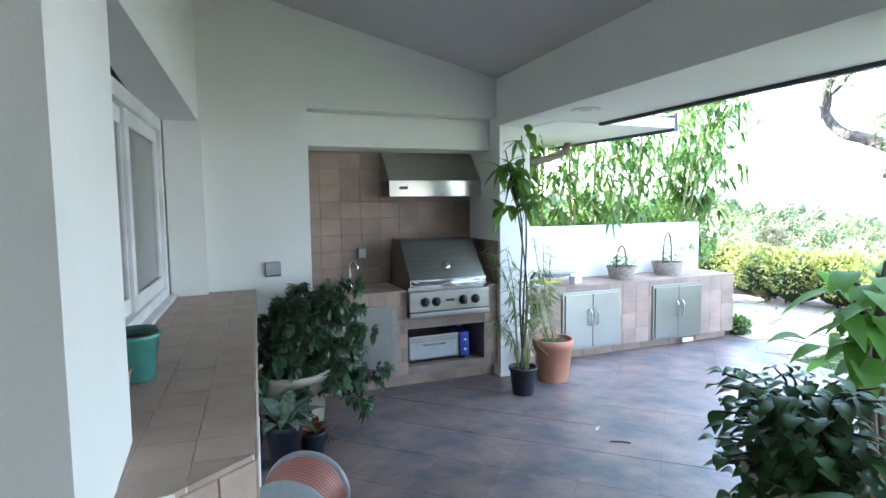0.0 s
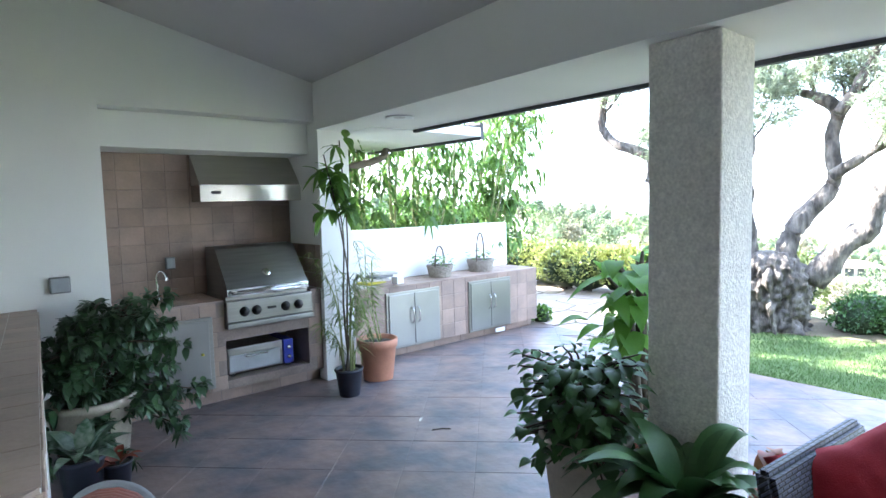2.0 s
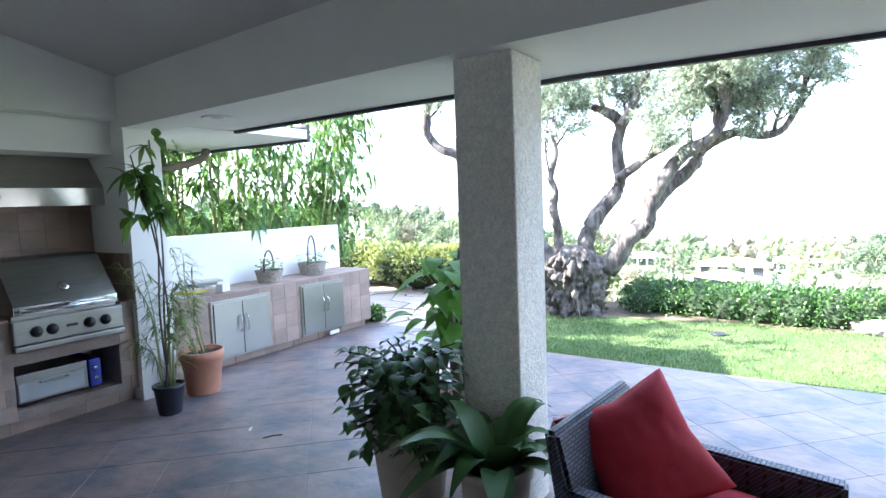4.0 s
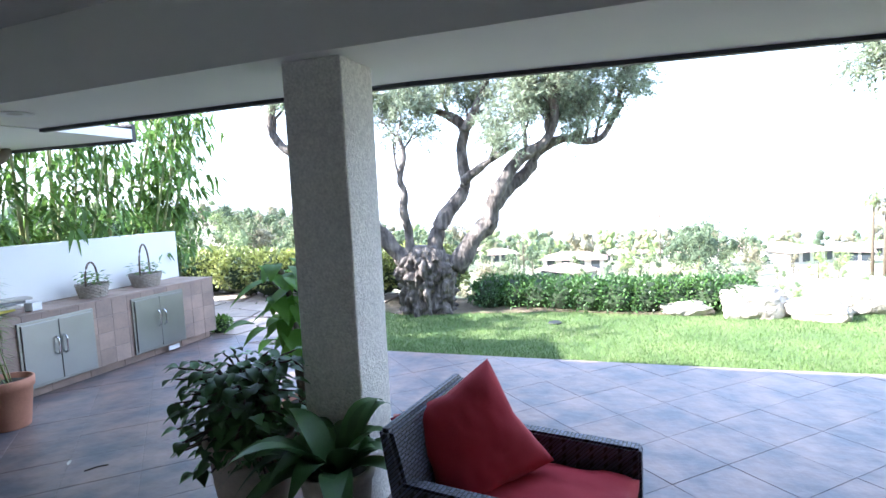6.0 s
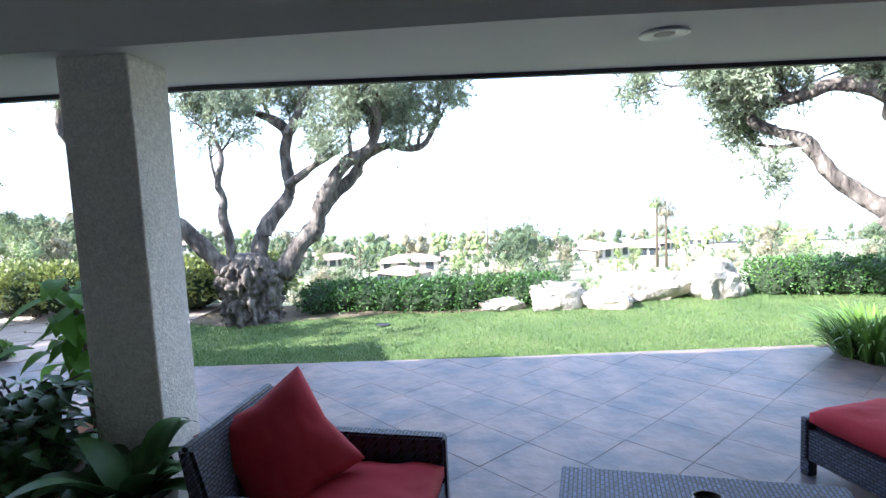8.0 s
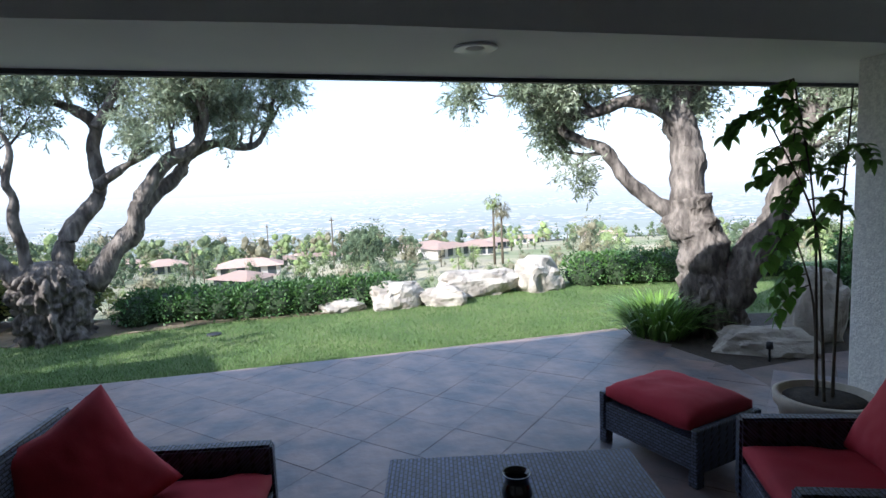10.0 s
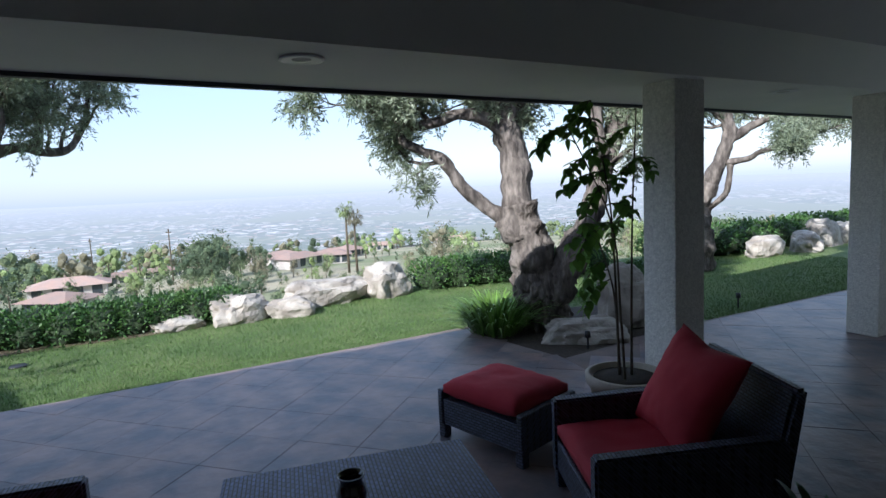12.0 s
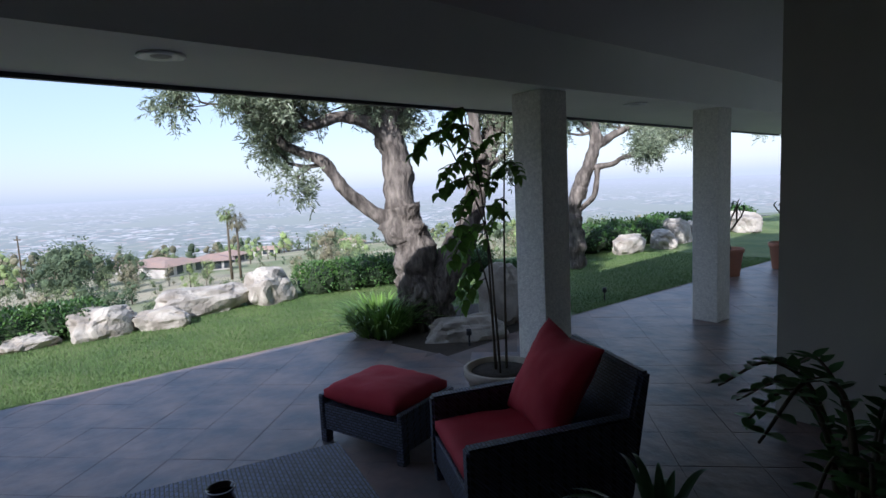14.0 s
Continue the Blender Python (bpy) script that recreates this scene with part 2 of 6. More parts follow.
# ---- plan ----
BEAM_Z = 2.66          # underside of beam and eave
BACK = 4.18            # front plane of the back wall
LEDGE_Z = 1.12
LAWN_X = 5.9
SLANT = 0.07           # the window wall swings out by this much a metre


def beam_x(y):
    return float(np.interp(y, (-16, -9.3, -5.8, -2, 0.3, 4.18), (3.0, 2.68, 2.6, 2.38, 2.38, 2.5)))


def eave_x(y):
    return float(np.interp(y, (-16, -6.5, -3, 0, 4), (4.8, 3.95, 3.66, 3.36, 3.4)))


def ceiling_z(x, y=0):
    return 3.14 + 0.235 * (2.5 - x)


def wall(name, bm, label, mat=WHITE):
    return tagged(part(name, bm, mat), label, "wall", kind="structure")


# ---- structure ----
YN, YF = -16.0, 4.18


def strip(stations, z0, high):
    """A long bar through (x0, x1, y) stations."""
    bm = bmesh.new()
    rings = [[bm.verts.new(q) for q in ((a, y, z0), (b, y, z0), (b, y, z0 + high), (a, y, z0 + high))] for a, b, y in stations]
    bm.faces.new(rings[0]), bm.faces.new(rings[-1][::-1])
    for p, q in zip(rings, rings[1:]):
        for i in range(4):
            bm.faces.new((p[i], p[(i + 1) % 4], q[(i + 1) % 4], q[i]))
    bmesh.ops.recalc_face_normals(bm, faces=bm.faces)
    return bm


def roof_sheet():
    """The low roof: a flat eave strip and the sloping field above the ceiling."""
    bm = prism([(3.2, YN), (eave_x(YN) + 0.03, YN), (eave_x(-6.5) + 0.03, -6.5), (eave_x(-3) + 0.03, -3), (eave_x(0) + 0.03, 0), (eave_x(3.7) + 0.03, 3.7), (4.4, 3.7), (4.3, 6.0), (2.7, 6.0), (2.7, -9)], BEAM_Z + 0.172, lambda x, y: BEAM_Z + 0.2 + 0.18 * max(0, 4.4 - x))
    low = [(-6, YN), (3.3, YN), (2.75, -9), (2.75, 6.0), (-6, 6.0)]
    for z in (0.2,):
        a = [bm.verts.new((x, y, ceiling_z(x) + z)) for x, y in low]
        b = [bm.verts.new((x, y, ceiling_z(x) + z + 0.12)) for x, y in low]
        bm.faces.new(a[::-1]), bm.faces.new(b)
        for i in range(5):
            bm.faces.new((a[i], a[(i + 1) % 5], b[(i + 1) % 5], b[i]))
    bmesh.ops.recalc_face_normals(bm, faces=bm.faces)
    return bm


STATIONS = (YN, -9.3, -6.5, -5.8, -3, -2, 0, 0.3, 3.66, YF)
BO = 0.52
wall("beam", strip([(beam_x(y), beam_x(y) + BO, y) for y in STATIONS], BEAM_Z, 0.62), "long white plastered porch beam carried by the columns", WHITE)
wall("eave_soffit", strip([(beam_x(y) + BO, eave_x(y), y) for y in STATIONS[:-1]], BEAM_Z, 0.1), "white plastered soffit under the roof edge")
wall("fascia", strip([(eave_x(y), eave_x(y) + 0.05, y) for y in STATIONS[:-1]], BEAM_Z - 0.03, 0.2), "dark painted roof fascia along the eave", DARK_TRIM)
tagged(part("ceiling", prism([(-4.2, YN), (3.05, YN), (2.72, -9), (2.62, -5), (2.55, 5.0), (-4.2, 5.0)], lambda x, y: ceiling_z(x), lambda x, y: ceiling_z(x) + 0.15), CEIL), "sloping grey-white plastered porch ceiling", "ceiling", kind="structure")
tagged(part("roof", roof_sheet(), TERRACOTTA), "low sloping tiled roof over the porch", "roof", kind="structure")
wall("eave_end", prism([(2.89, 3.66), (4.45, 3.72), (4.3, 6.0), (2.89, 6.0)], BEAM_Z - 0.005, BEAM_Z + 0.1), "white plastered eave over the outdoor counter")
wall("fascia_end", prism([(4.45, 3.72), (4.5, 3.72), (4.35, 6.0), (4.3, 6.0)], BEAM_Z - 0.04, BEAM_Z + 0.16), "dark painted fascia over the outdoor counter", DARK_TRIM)
# back wall with the barbecue recess
NX0, NX1, NB = 0.56, 2.52, 4.88
wall("wall_back", boxed(-1.3, NX0, BACK, BACK + 0.75, 0, 4.3), "white plastered back wall beside the barbecue recess")
wall("wall_header", boxed(NX0, NX1 + 0.02, BACK, BACK + 0.75, 2.75, 4.3), "white plastered wall above the barbecue recess")
wall("wall_panel", boxed(NX0, NX1, BACK + 0.2, NB + 0.2, 2.43, 2.746), "white plastered recessed panel above the cooker hood")
wall("wall_recess", boxed(NX0, NX1, NB + 0.022, NB + 0.2, 0, 2.43), "tiled back of the barbecue recess", GROUT)
wall("pillar_end", boxed(NX1, NX1 + 0.36, BACK - 0.03, NB + 0.2, 0, 3.2), "white plastered end pillar beside the barbecue recess")
# left wall with window recess and near pillar
wall("wall_left", boxed(-0.62, -0.33, 4.04, BACK, LEDGE_Z, 4.3), "white plastered wall end beside the window")
wall("wall_over_window", prism([(-0.72, 0.87), (-0.57, 0.87), (-0.352, 4.04), (-0.72, 4.04)], 2.57, 4.3), "white plastered wall above the window recess")
wall("pillar_near", boxed(-1.5, -0.55, 0.1, 0.87, 0, 4.3), "white plastered pillar at the end of the tiled ledge")
wall("wall_house", boxed(-1.5, -1.3, 0.87, 4.6, 0, 4.3), "house wall behind the window")
wall("wall_behind", boxed(-4.2, -4.0, YN, 0.3, 0, 5.0), "plain white house wall behind the seating")
wall("wall_side", boxed(-4.0, -1.2, 0.3, 0.5, 0, 5.0), "plain white house wall behind the pillar")
wall("wall_corner", boxed(-4.0, 1.1, -6.9, -6.5, 0, 4.4), "house wall corner on the porch, shade put into its cream", CREAM_SHADE)
wall("wall_corner_side", boxed(0.9, 1.1, YN, -6.9, 0, 4.4), "white house wall along the far porch")
tagged(part("ledge", prism([(-1.28, 0.44), (-0.41, 0.46), (-0.2, 0.62), (-0.2 + SLANT * (BACK - 0.62), BACK), (-1.28, BACK)], 0.0, LEDGE_Z - 0.004), WHITE), "white masonry ledge under the window, topped with clay tiles", "ledge", kind="structure")

# floor slab and grounds
tagged(part("floor", prism([(-4.0, YN), (4.35, YN), (4.35, -8.0), (4.15, -5.7), (LAWN_X + 0.1, -5.4), (LAWN_X, -2), (LAWN_X, 3.3), (6.3, 4.0), (6.3, 5.3), (-4.0, 5.3)], -0.15, -0.0024), FLOOR_GROUT), "porch slab under diagonal slate tiles", "floor", kind="structure")


def column(x, y, w=0.37):
    col = boxed(x, x + w, y, y + w, 0, BEAM_Z - 0.001, 0.012)
    return tagged(part("column", col, STUCCO), "square column in rough off-white stucco", "column", group="porch columns")


for cx, cy, cw in ((2.48, 0.01, 0.38), (2.68, -6.03, 0.345), (2.72, -9.22, 0.33)):
    column(cx, cy, cw)




# ---- window over the ledge ----
def window():
    win = thing("window_1", "white framed sliding window set back above the tiled ledge", "window", kind="structure")
    win.matrix_basis = pose(-0.66, 4.04, 0, 0, 0, -math.degrees(math.atan(SLANT))) @ pose(0.66, -4.04, 0)
    x, y0, y1, z0, z1 = -0.66, 0.87, 4.04, LEDGE_Z, 2.57
    fr = bmesh.new()
    for a in ((x - 0.06, x + 0.03, y0, y1, z0, z0 + 0.09), (x - 0.06, x + 0.03, y0, y1, z1 - 0.1, z1), (x - 0.06, x + 0.03, y1 - 0.08, y1, z0 + 0.09, z1 - 0.1), (x - 0.06, x + 0.03, y0, y0 + 0.08, z0 + 0.09, z1 - 0.1)):
        box(fr, *a, 0.006)
    part("window_frame", fr, FRAME, win)
    for k, (a, b, dx) in enumerate(((0.95, 1.95, -0.02), (1.85, 2.9, -0.045), (2.82, 3.96, -0.02))):
        sash = bmesh.new()
        zz0, zz1 = z0 + 0.09, z1 - 0.1
        w = 0.1
        for q in ((a, b, zz0, zz0 + w), (a, b, zz1 - w, zz1), (a, a + w, zz0 + w, zz1 - w), (b - w, b, zz0 + w, zz1 - w)):
            box(sash, x + dx - 0.02, x + dx + 0.02, q[0], q[1], q[2], q[3], 0.004)
        s = part("sash", sash, FRAME, win)
        pane = part("pane", boxed(x + dx - 0.004, x + dx + 0.004, a + w, b - w, zz0 + w, zz1 - w), GLASS, s)
        pane.visible_shadow = False
    part("curtain", drape(x - 0.2, y0, y1, z0, z1), CURTAIN, win, "pale grey drawn curtain behind the glass")
    part("track", boxed(x + 0.03, x + 0.09, y0 + 0.05, y1 - 0.02, z0, z0 + 0.025, 0.003), FRAME, win)


def drape(x, y0, y1, z0, z1):
    bm = bmesh.new()
    n = 120
    rows = []
    for i in range(n + 1):
        y = y0 + (y1 - y0) * i / n
        dx = 0.02 * math.sin(i * 0.9) + 0.01 * math.sin(i * 2.1)
        rows.append([bm.verts.new((x + dx + o, y, z)) for o, z in ((0, z0), (0, z1), (-0.01, z1), (-0.01, z0))])
    for a, b in zip(rows, rows[1:]):
        for k in range(4):
            bm.faces.new((a[k], a[(k + 1) % 4], b[(k + 1) % 4], b[k]))
    return bm


FRAME = material("white_frame", (0.80, 0.80, 0.79), None, 3, 0.4, fine=0.02)
CURTAIN = material("grey_curtain", (0.45, 0.44, 0.41), None, 6, 0.9, fine=0.05)
GLASS = bpy.data.materials.new("window_glass")
GLASS.use_nodes = True
gb = GLASS.node_tree.nodes["Principled BSDF"]
gb.inputs["Transmission Weight"].default_value, gb.inputs["Roughness"].default_value, gb.inputs["IOR"].default_value = 1.0, 0.02, 1.45
BLUE_PANEL = material("blue_panel", (0.03, 0.05, 0.35), None, 5, 0.35, fine=0.05)
BASKET = material("grey_willow", (0.42, 0.37, 0.31), (0.30, 0.26, 0.22), 30, 0.85, bump=0.5, bump_scale=90, fine=0.2)
TWIG = material("dark_twig", (0.14, 0.10, 0.07), (0.09, 0.065, 0.045), 20, 0.8, bump=0.3, fine=0.2)
PIPE = material("brown_pipe", (0.15, 0.12, 0.09), (0.11, 0.09, 0.07), 5, 0.6, fine=0.1)
PAPER = material("paper", (0.62, 0.58, 0.50), (0.50, 0.47, 0.42), 12, 0.9, fine=0.1)
YELLOW = material("yellow_cover", (0.60, 0.52, 0.08), None, 12, 0.7, fine=0.1)
GREY_BOX = material("grey_plate", (0.22, 0.22, 0.22), None, 10, 0.5, fine=0.05)
TEAL = material("teal_glaze", (0.07, 0.26, 0.22), (0.05, 0.19, 0.17), 8, 0.25, fine=0.15, coat=0.4)
NAVY = material("dark_nursery_plastic", (0.015, 0.018, 0.03), None, 5, 0.4, fine=0.1)
HOSE = material("pink_hose", (0.42, 0.17, 0.13), (0.34, 0.14, 0.11), 6, 0.5, fine=0.1)
GREY_PLASTIC = material("grey_plastic", (0.40, 0.42, 0.43), (0.33, 0.35, 0.36), 4, 0.5, fine=0.06)
BAMBOO = material("bamboo_cane", (0.20, 0.26, 0.08), (0.28, 0.27, 0.12), 2, 0.45, fine=0.2)
FLAG = material("flagstone", (0.50, 0.40, 0.33), (0.40, 0.33, 0.28), 3, 0.9, bump=0.5, bump_scale=12, fine=0.15, per_object=0.12)
window()


# ---- barbecue recess ----
def barbecue_base():
    t = tagged(new("barbecue_base"), "brown clay-tiled masonry barbecue base with an open shelf", "counter")
    bm = bmesh.new()
    y0, y1 = 4.227, NB + 0.02
    box(bm, NX0, 1.5, y0, y1, 0.13, 0.985)
    box(bm, 1.5, 2.36, y0, y1, 0.13, 0.21)
    box(bm, 1.5, 2.36, y0, y1, 0.6, 0.74)
    box(bm, 1.5, 2.36, y1 - 0.1, y1, 0.21, 0.6)
    box(bm, 2.36, NX1, y0, y1, 0.13, 0.985)
    box(bm, NX0, NX1, y0 + 0.09, y1, 0, 0.13)
    part("masonry", bm, GROUT, t)
    return t


BBQ = barbecue_base()


def grill():
    g = thing("gas_grill", "stainless steel built-in gas grill with closed sloping lid and black knobs", "grill")
    x0, x1 = 1.5, 2.39
    part("firebox", boxed(x0 + 0.02, x1 - 0.02, 4.24, 4.8, 0.742, 1.02, 0.006), STEEL, g)
    panel = part("control_panel", boxed(x0, x1, 4.16, 4.25, 0.775, 0.985, 0.012), STEEL, g)
    part("drip_rail", boxed(x0, x1, 4.145, 4.24, 0.72, 0.772, 0.01), STEEL, g)
    bm = bmesh.new()
    prof = [(4.2, 1.02), (4.2, 1.1), (4.22, 1.13), (4.5, 1.47), (4.55, 1.495), (4.78, 1.49), (4.8, 1.46), (4.8, 1.02)]
    sides = []
    for x in (x0 + 0.03, x1 - 0.03):
        sides.append([bm.verts.new((x, y, z)) for y, z in prof])
    bm.faces.new(sides[0]), bm.faces.new(sides[1][::-1])
    for i in range(len(prof)):
        j = (i + 1) % len(prof)
        bm.faces.new((sides[0][i], sides[1][i], sides[1][j], sides[0][j]))
    bmesh.ops.recalc_face_normals(bm, faces=bm.faces)
    lid = part("lid", bm, STEEL, g)
    part("lid_band", boxed(x0 + 0.025, x1 - 0.025, 4.185, 4.199, 1.025, 1.1, 0.004), CHROME, lid)
    bm = tube([(x0 + 0.06, 4.13, 1.06), (x1 - 0.06, 4.13, 1.06)], 0.014, 12)
    part("handle", bm, CHROME, lid, "polished tubular handle", True)
    for x in (x0 + 0.09, x1 - 0.09):
        part("handle_bracket", boxed(x - 0.015, x + 0.015, 4.125, 4.19, 1.045, 1.075, 0.004), STEEL, lid)
    th = lathe([(0.0, 0.012), (0.03, 0.012), (0.042, 0.004), (0.045, 0.0)], 20)
    bmesh.ops.transform(th, matrix=pose(1.96, 4.285, 1.225, 50, 0, 0), verts=th.verts)
    part("thermometer", th, CHROME, lid, "round chrome thermometer", True)
    for x in (1.67, 1.79, 2.09, 2.23):
        k = lathe([(0.048, 0.0), (0.048, 0.008), (0.034, 0.01), (0.032, 0.042), (0.0, 0.045)], 20)
        bmesh.ops.transform(k, matrix=pose(x, 4.16, 0.875, 90, 0, 0), verts=k.verts)
        part("knob", k, BLACK, panel, "black round knob", True)
    part("nameplate", boxed(1.9, 1.99, 4.153, 4.161, 0.87, 0.895, 0.002), BLACK, panel)


grill()


def hood():
    h = thing("cooker_hood", "wide stainless steel cooker hood with polished front band", "hood")
    x0, x1 = 1.45, 2.515
    bm = bmesh.new()
    prof = [(4.59, 2.115), (4.86, 2.428), (4.878, 2.428), (4.878, 2.115)]
    a = [bm.verts.new((x0, y, z)) for y, z in prof]
    b = [bm.verts.new((x1, y, z)) for y, z in prof]
    bm.faces.new(a), bm.faces.new(b[::-1])
    for i in range(4):
        bm.faces.new((a[i], b[i], b[(i + 1) % 4], a[(i + 1) % 4]))
    bmesh.ops.recalc_face_normals(bm, faces=bm.faces)
    part("canopy", bm, HOOD_STEEL, h)
    bm = bmesh.new()
    for q in ((x0, x1, 4.585, 4.6, 1.945, 2.113), (x0, x0 + 0.012, 4.6, 4.878, 1.945, 2.113), (x1 - 0.012, x1, 4.6, 4.878, 1.945, 2.113)):
        box(bm, *q, 0.002)
    part("front_band", bm, BAND_STEEL, h, "polished steel band")
    part("filter", boxed(x0 + 0.02, x1 - 0.02, 4.62, 4.87, 2.0, 2.02), GREY_BOX, h)
    part("nameplate", boxed(1.56, 1.65, 4.578, 4.584, 2.02, 2.05), BLACK, h)


hood()


def steel_door():
    d = thing("access_door", "brushed steel access door framed in the tiled barbecue base", "cabinet door")
    part("frame", boxed(0.72, 1.38, 4.205, 4.234, 0.17, 0.86, 0.008), STEEL, d)
    part("leaf", boxed(0.76, 1.34, 4.192, 4.204, 0.2, 0.83, 0.006), DOOR_STEEL, d)
    k = lathe([(0.012, 0), (0.012, 0.02), (0.0, 0.022)], 12)
    bmesh.ops.transform(k, matrix=pose(1.27, 4.192, 0.52, 90, 0, 0), verts=k.verts)
    part("lock", k, YELLOW, d, "small brass lock")


steel_door()


def oven():
    o = thing("countertop_oven", "grey steel countertop oven with a blue end, on a shelf", "oven")
    part("body", boxed(1.53, 2.1, 4.3, 4.7, 0.245, 0.5, 0.012), STEEL, o)
    part("door", boxed(1.54, 2.06, 4.285, 4.299, 0.27, 0.43, 0.006), GREY_PLASTIC, o)
    part("handle", tube([(1.7, 4.262, 0.41), (1.92, 4.262, 0.41)], 0.009, 8), CHROME, o)
    for x in (1.7, 1.92):
        part("handle_post", boxed(x - 0.008, x + 0.008, 4.262, 4.286, 0.402, 0.418), CHROME, o)
    end = part("control_end", boxed(2.102, 2.21, 4.285, 4.7, 0.245, 0.5, 0.01), BLUE_PANEL, o, "bright blue control end")
    for z in (0.32, 0.42):
        k = lathe([(0.022, 0), (0.018, 0.025), (0, 0.026)], 14)
        bmesh.ops.transform(k, matrix=pose(2.155, 4.285, z, 90, 0, 0), verts=k.verts)
        part("knob", k, CHROME, end, "", True)
    for x in (1.58, 2.16):
        for y in (4.34, 4.65):
            part("foot", boxed(x - 0.02, x + 0.02, y - 0.02, y + 0.02, 0.219, 0.246), BLACK, o)


oven()


def faucet(x, y, z):
    f = thing("faucet", "chrome gooseneck faucet on the barbecue counter", "faucet")
    b = lathe([(0.03, z), (0.03, z + 0.02), (0.016, z + 0.04), (0.014, z + 0.1), (0, z + 0.1)], 14)
    bmesh.ops.translate(b, vec=(x, y, 0), verts=b.verts)
    part("base", b, CHROME, f, "", True)
    part("spout", tube(curve_points([(x, y, z + 0.08), (x, y, z + 0.24), (x + 0.03, y - 0.05, z + 0.29), (x + 0.05, y - 0.12, z + 0.25), (x + 0.05, y - 0.13, z + 0.2)], 5), 0.012, 10), CHROME, f, "", True)


faucet(1.02, 4.62, 1.005)


def outlet(x, z, y, w=0.11, h=0.13, name="outlet_cover"):
    o = thing(name, "grey weatherproof outlet cover on the wall", "outlet")
    part("box", boxed(x, x + w, y - 0.04, y, z, z + h, 0.008), GREY_BOX, o)
    part("flap", boxed(x + 0.008, x + w - 0.008, y - 0.052, y - 0.041, z + 0.01, z + h - 0.01, 0.004), GREY_PLASTIC, o)


outlet(0.14, 1.23, BACK, 0.14, 0.13)
outlet(1.16, 1.28, NB, 0.09, 0.12)
outlet(-0.38, 1.2, BACK, 0.05, 0.14)


# ---- outdoor counter ----
CX0, CX1, CY0, CY1, CZ = 2.9, 6.2, 4.39, 5.0, 0.875
OUT = tagged(new("outdoor_counter"), "long clay-tiled outdoor counter with two steel door pairs", "counter")
bm = boxed(CX0, CX1 - 0.004, CY0 + 0.004, CY1 + 0.2, 0.1, CZ - 0.003)
box(bm, CX0, CX1 - 0.06, CY0 + 0.08, CY1 + 0.2, 0, 0.1)
part("masonry", bm, GROUT, OUT)
wall("wall_low", boxed(CX0, CX1, CY1, CY1 + 0.2, CZ + 0.001, 1.55, 0.01), "low white plastered wall behind the outdoor counter")


def door_pair(x0, x1):
    d = thing("cabinet_doors", "pair of brushed steel cabinet doors with bar handles, closed", "cabinet door", group="counter door pairs")
    z0, z1, y = 0.11, 0.805, CY0 - 0.004
    part("frame", boxed(x0, x1, y - 0.02, y, z0, z1, 0.006), STEEL, d)
    mid = (x0 + x1) / 2
    for a, b, hx in ((x0 + 0.03, mid - 0.003, mid - 0.045), (mid + 0.003, x1 - 0.03, mid + 0.045)):
        leaf = part("door", boxed(a, b, y - 0.036, y - 0.021, z0 + 0.03, z1 - 0.03, 0.005), DOOR_STEEL, d)
        part("handle", tube(curve_points([(hx, y - 0.037, 0.4), (hx, y - 0.075, 0.43), (hx, y - 0.078, 0.5), (hx, y - 0.075, 0.57), (hx, y - 0.037, 0.6)], 4), 0.01, 8), CHROME, leaf, "chrome bar handle", True)


door_pair(3.45, 4.28)
door_pair(4.79, 5.6)
o = thing("outlet_cover", "small white plate at the foot of the outdoor counter", "outlet")
part("box", boxed(5.3, 5.48, CY0 - 0.014, CY0 - 0.002, 0.03, 0.085, 0.003), FRAME, o)


def basket(x, y, r, h, hoop, seed):
    rng = random.Random(seed)
    b = thing("basket", "grey willow basket with hoop handle and small green plant", "basket", pose(x, y, CZ + 0.004, 0, 0, 30), group="counter baskets")
    bm = bmesh.new()
    n = 9
    for i in range(n):
        rr = r * (0.8 + 0.2 * i / (n - 1))
        z = h * (i + 0.5) / n
        pts = [(rr * (1 + 0.03 * ((k + i) % 2 * 2 - 1)) * math.cos(k * math.pi / 14), rr * (1 + 0.03 * ((k + i) % 2 * 2 - 1)) * math.sin(k * math.pi / 14), z) for k in range(29)]
        tube(pts, h / n * 0.62, 5, bm=bm)
    part("weave", bm, BASKET, b)
    for k in range(14):
        a = k * math.pi / 7
        part("stake", tube([(0.8 * r * math.cos(a), 0.8 * r * math.sin(a), 0.003), (r * 1.02 * math.cos(a), r * 1.02 * math.sin(a), h + 0.01)], 0.006, 5), BASKET, b)
    part("handle", tube([(r * math.cos(math.pi * k / 16), 0, h * 0.9 + hoop * math.sin(math.pi * k / 16) ** 0.75) for k in range(17)], 0.011, 6), TWIG, b, "bent dark twig hoop handle")
    s = lathe([(0, 0.004), (r * 0.8, 0.004), (r * 0.95, h * 0.85), (0, h * 0.88)], 16)
    part("soil", s, SOIL, b)
    L = Leaves()
    for _ in range(70):
        a = rng.uniform(0, 6.28)
        q = rng.uniform(0.1, 1.0) * r
        p = Vector((q * math.cos(a), q * math.sin(a), h * 0.85 + rng.uniform(0.02, 0.16)))
        L.leaf(p, (math.cos(a), math.sin(a), rng.uniform(-0.2, 0.6)), rng.uniform(0.05, 0.09), rng.uniform(0.035, 0.06), droop=0.3)
    part("foliage", L.mesh("foliage", LEAF_BRIGHT), None, b)


basket(4.55, 4.68, 0.17, 0.16, 0.27, 3)
basket(5.35, 4.72, 0.19, 0.17, 0.4, 4)


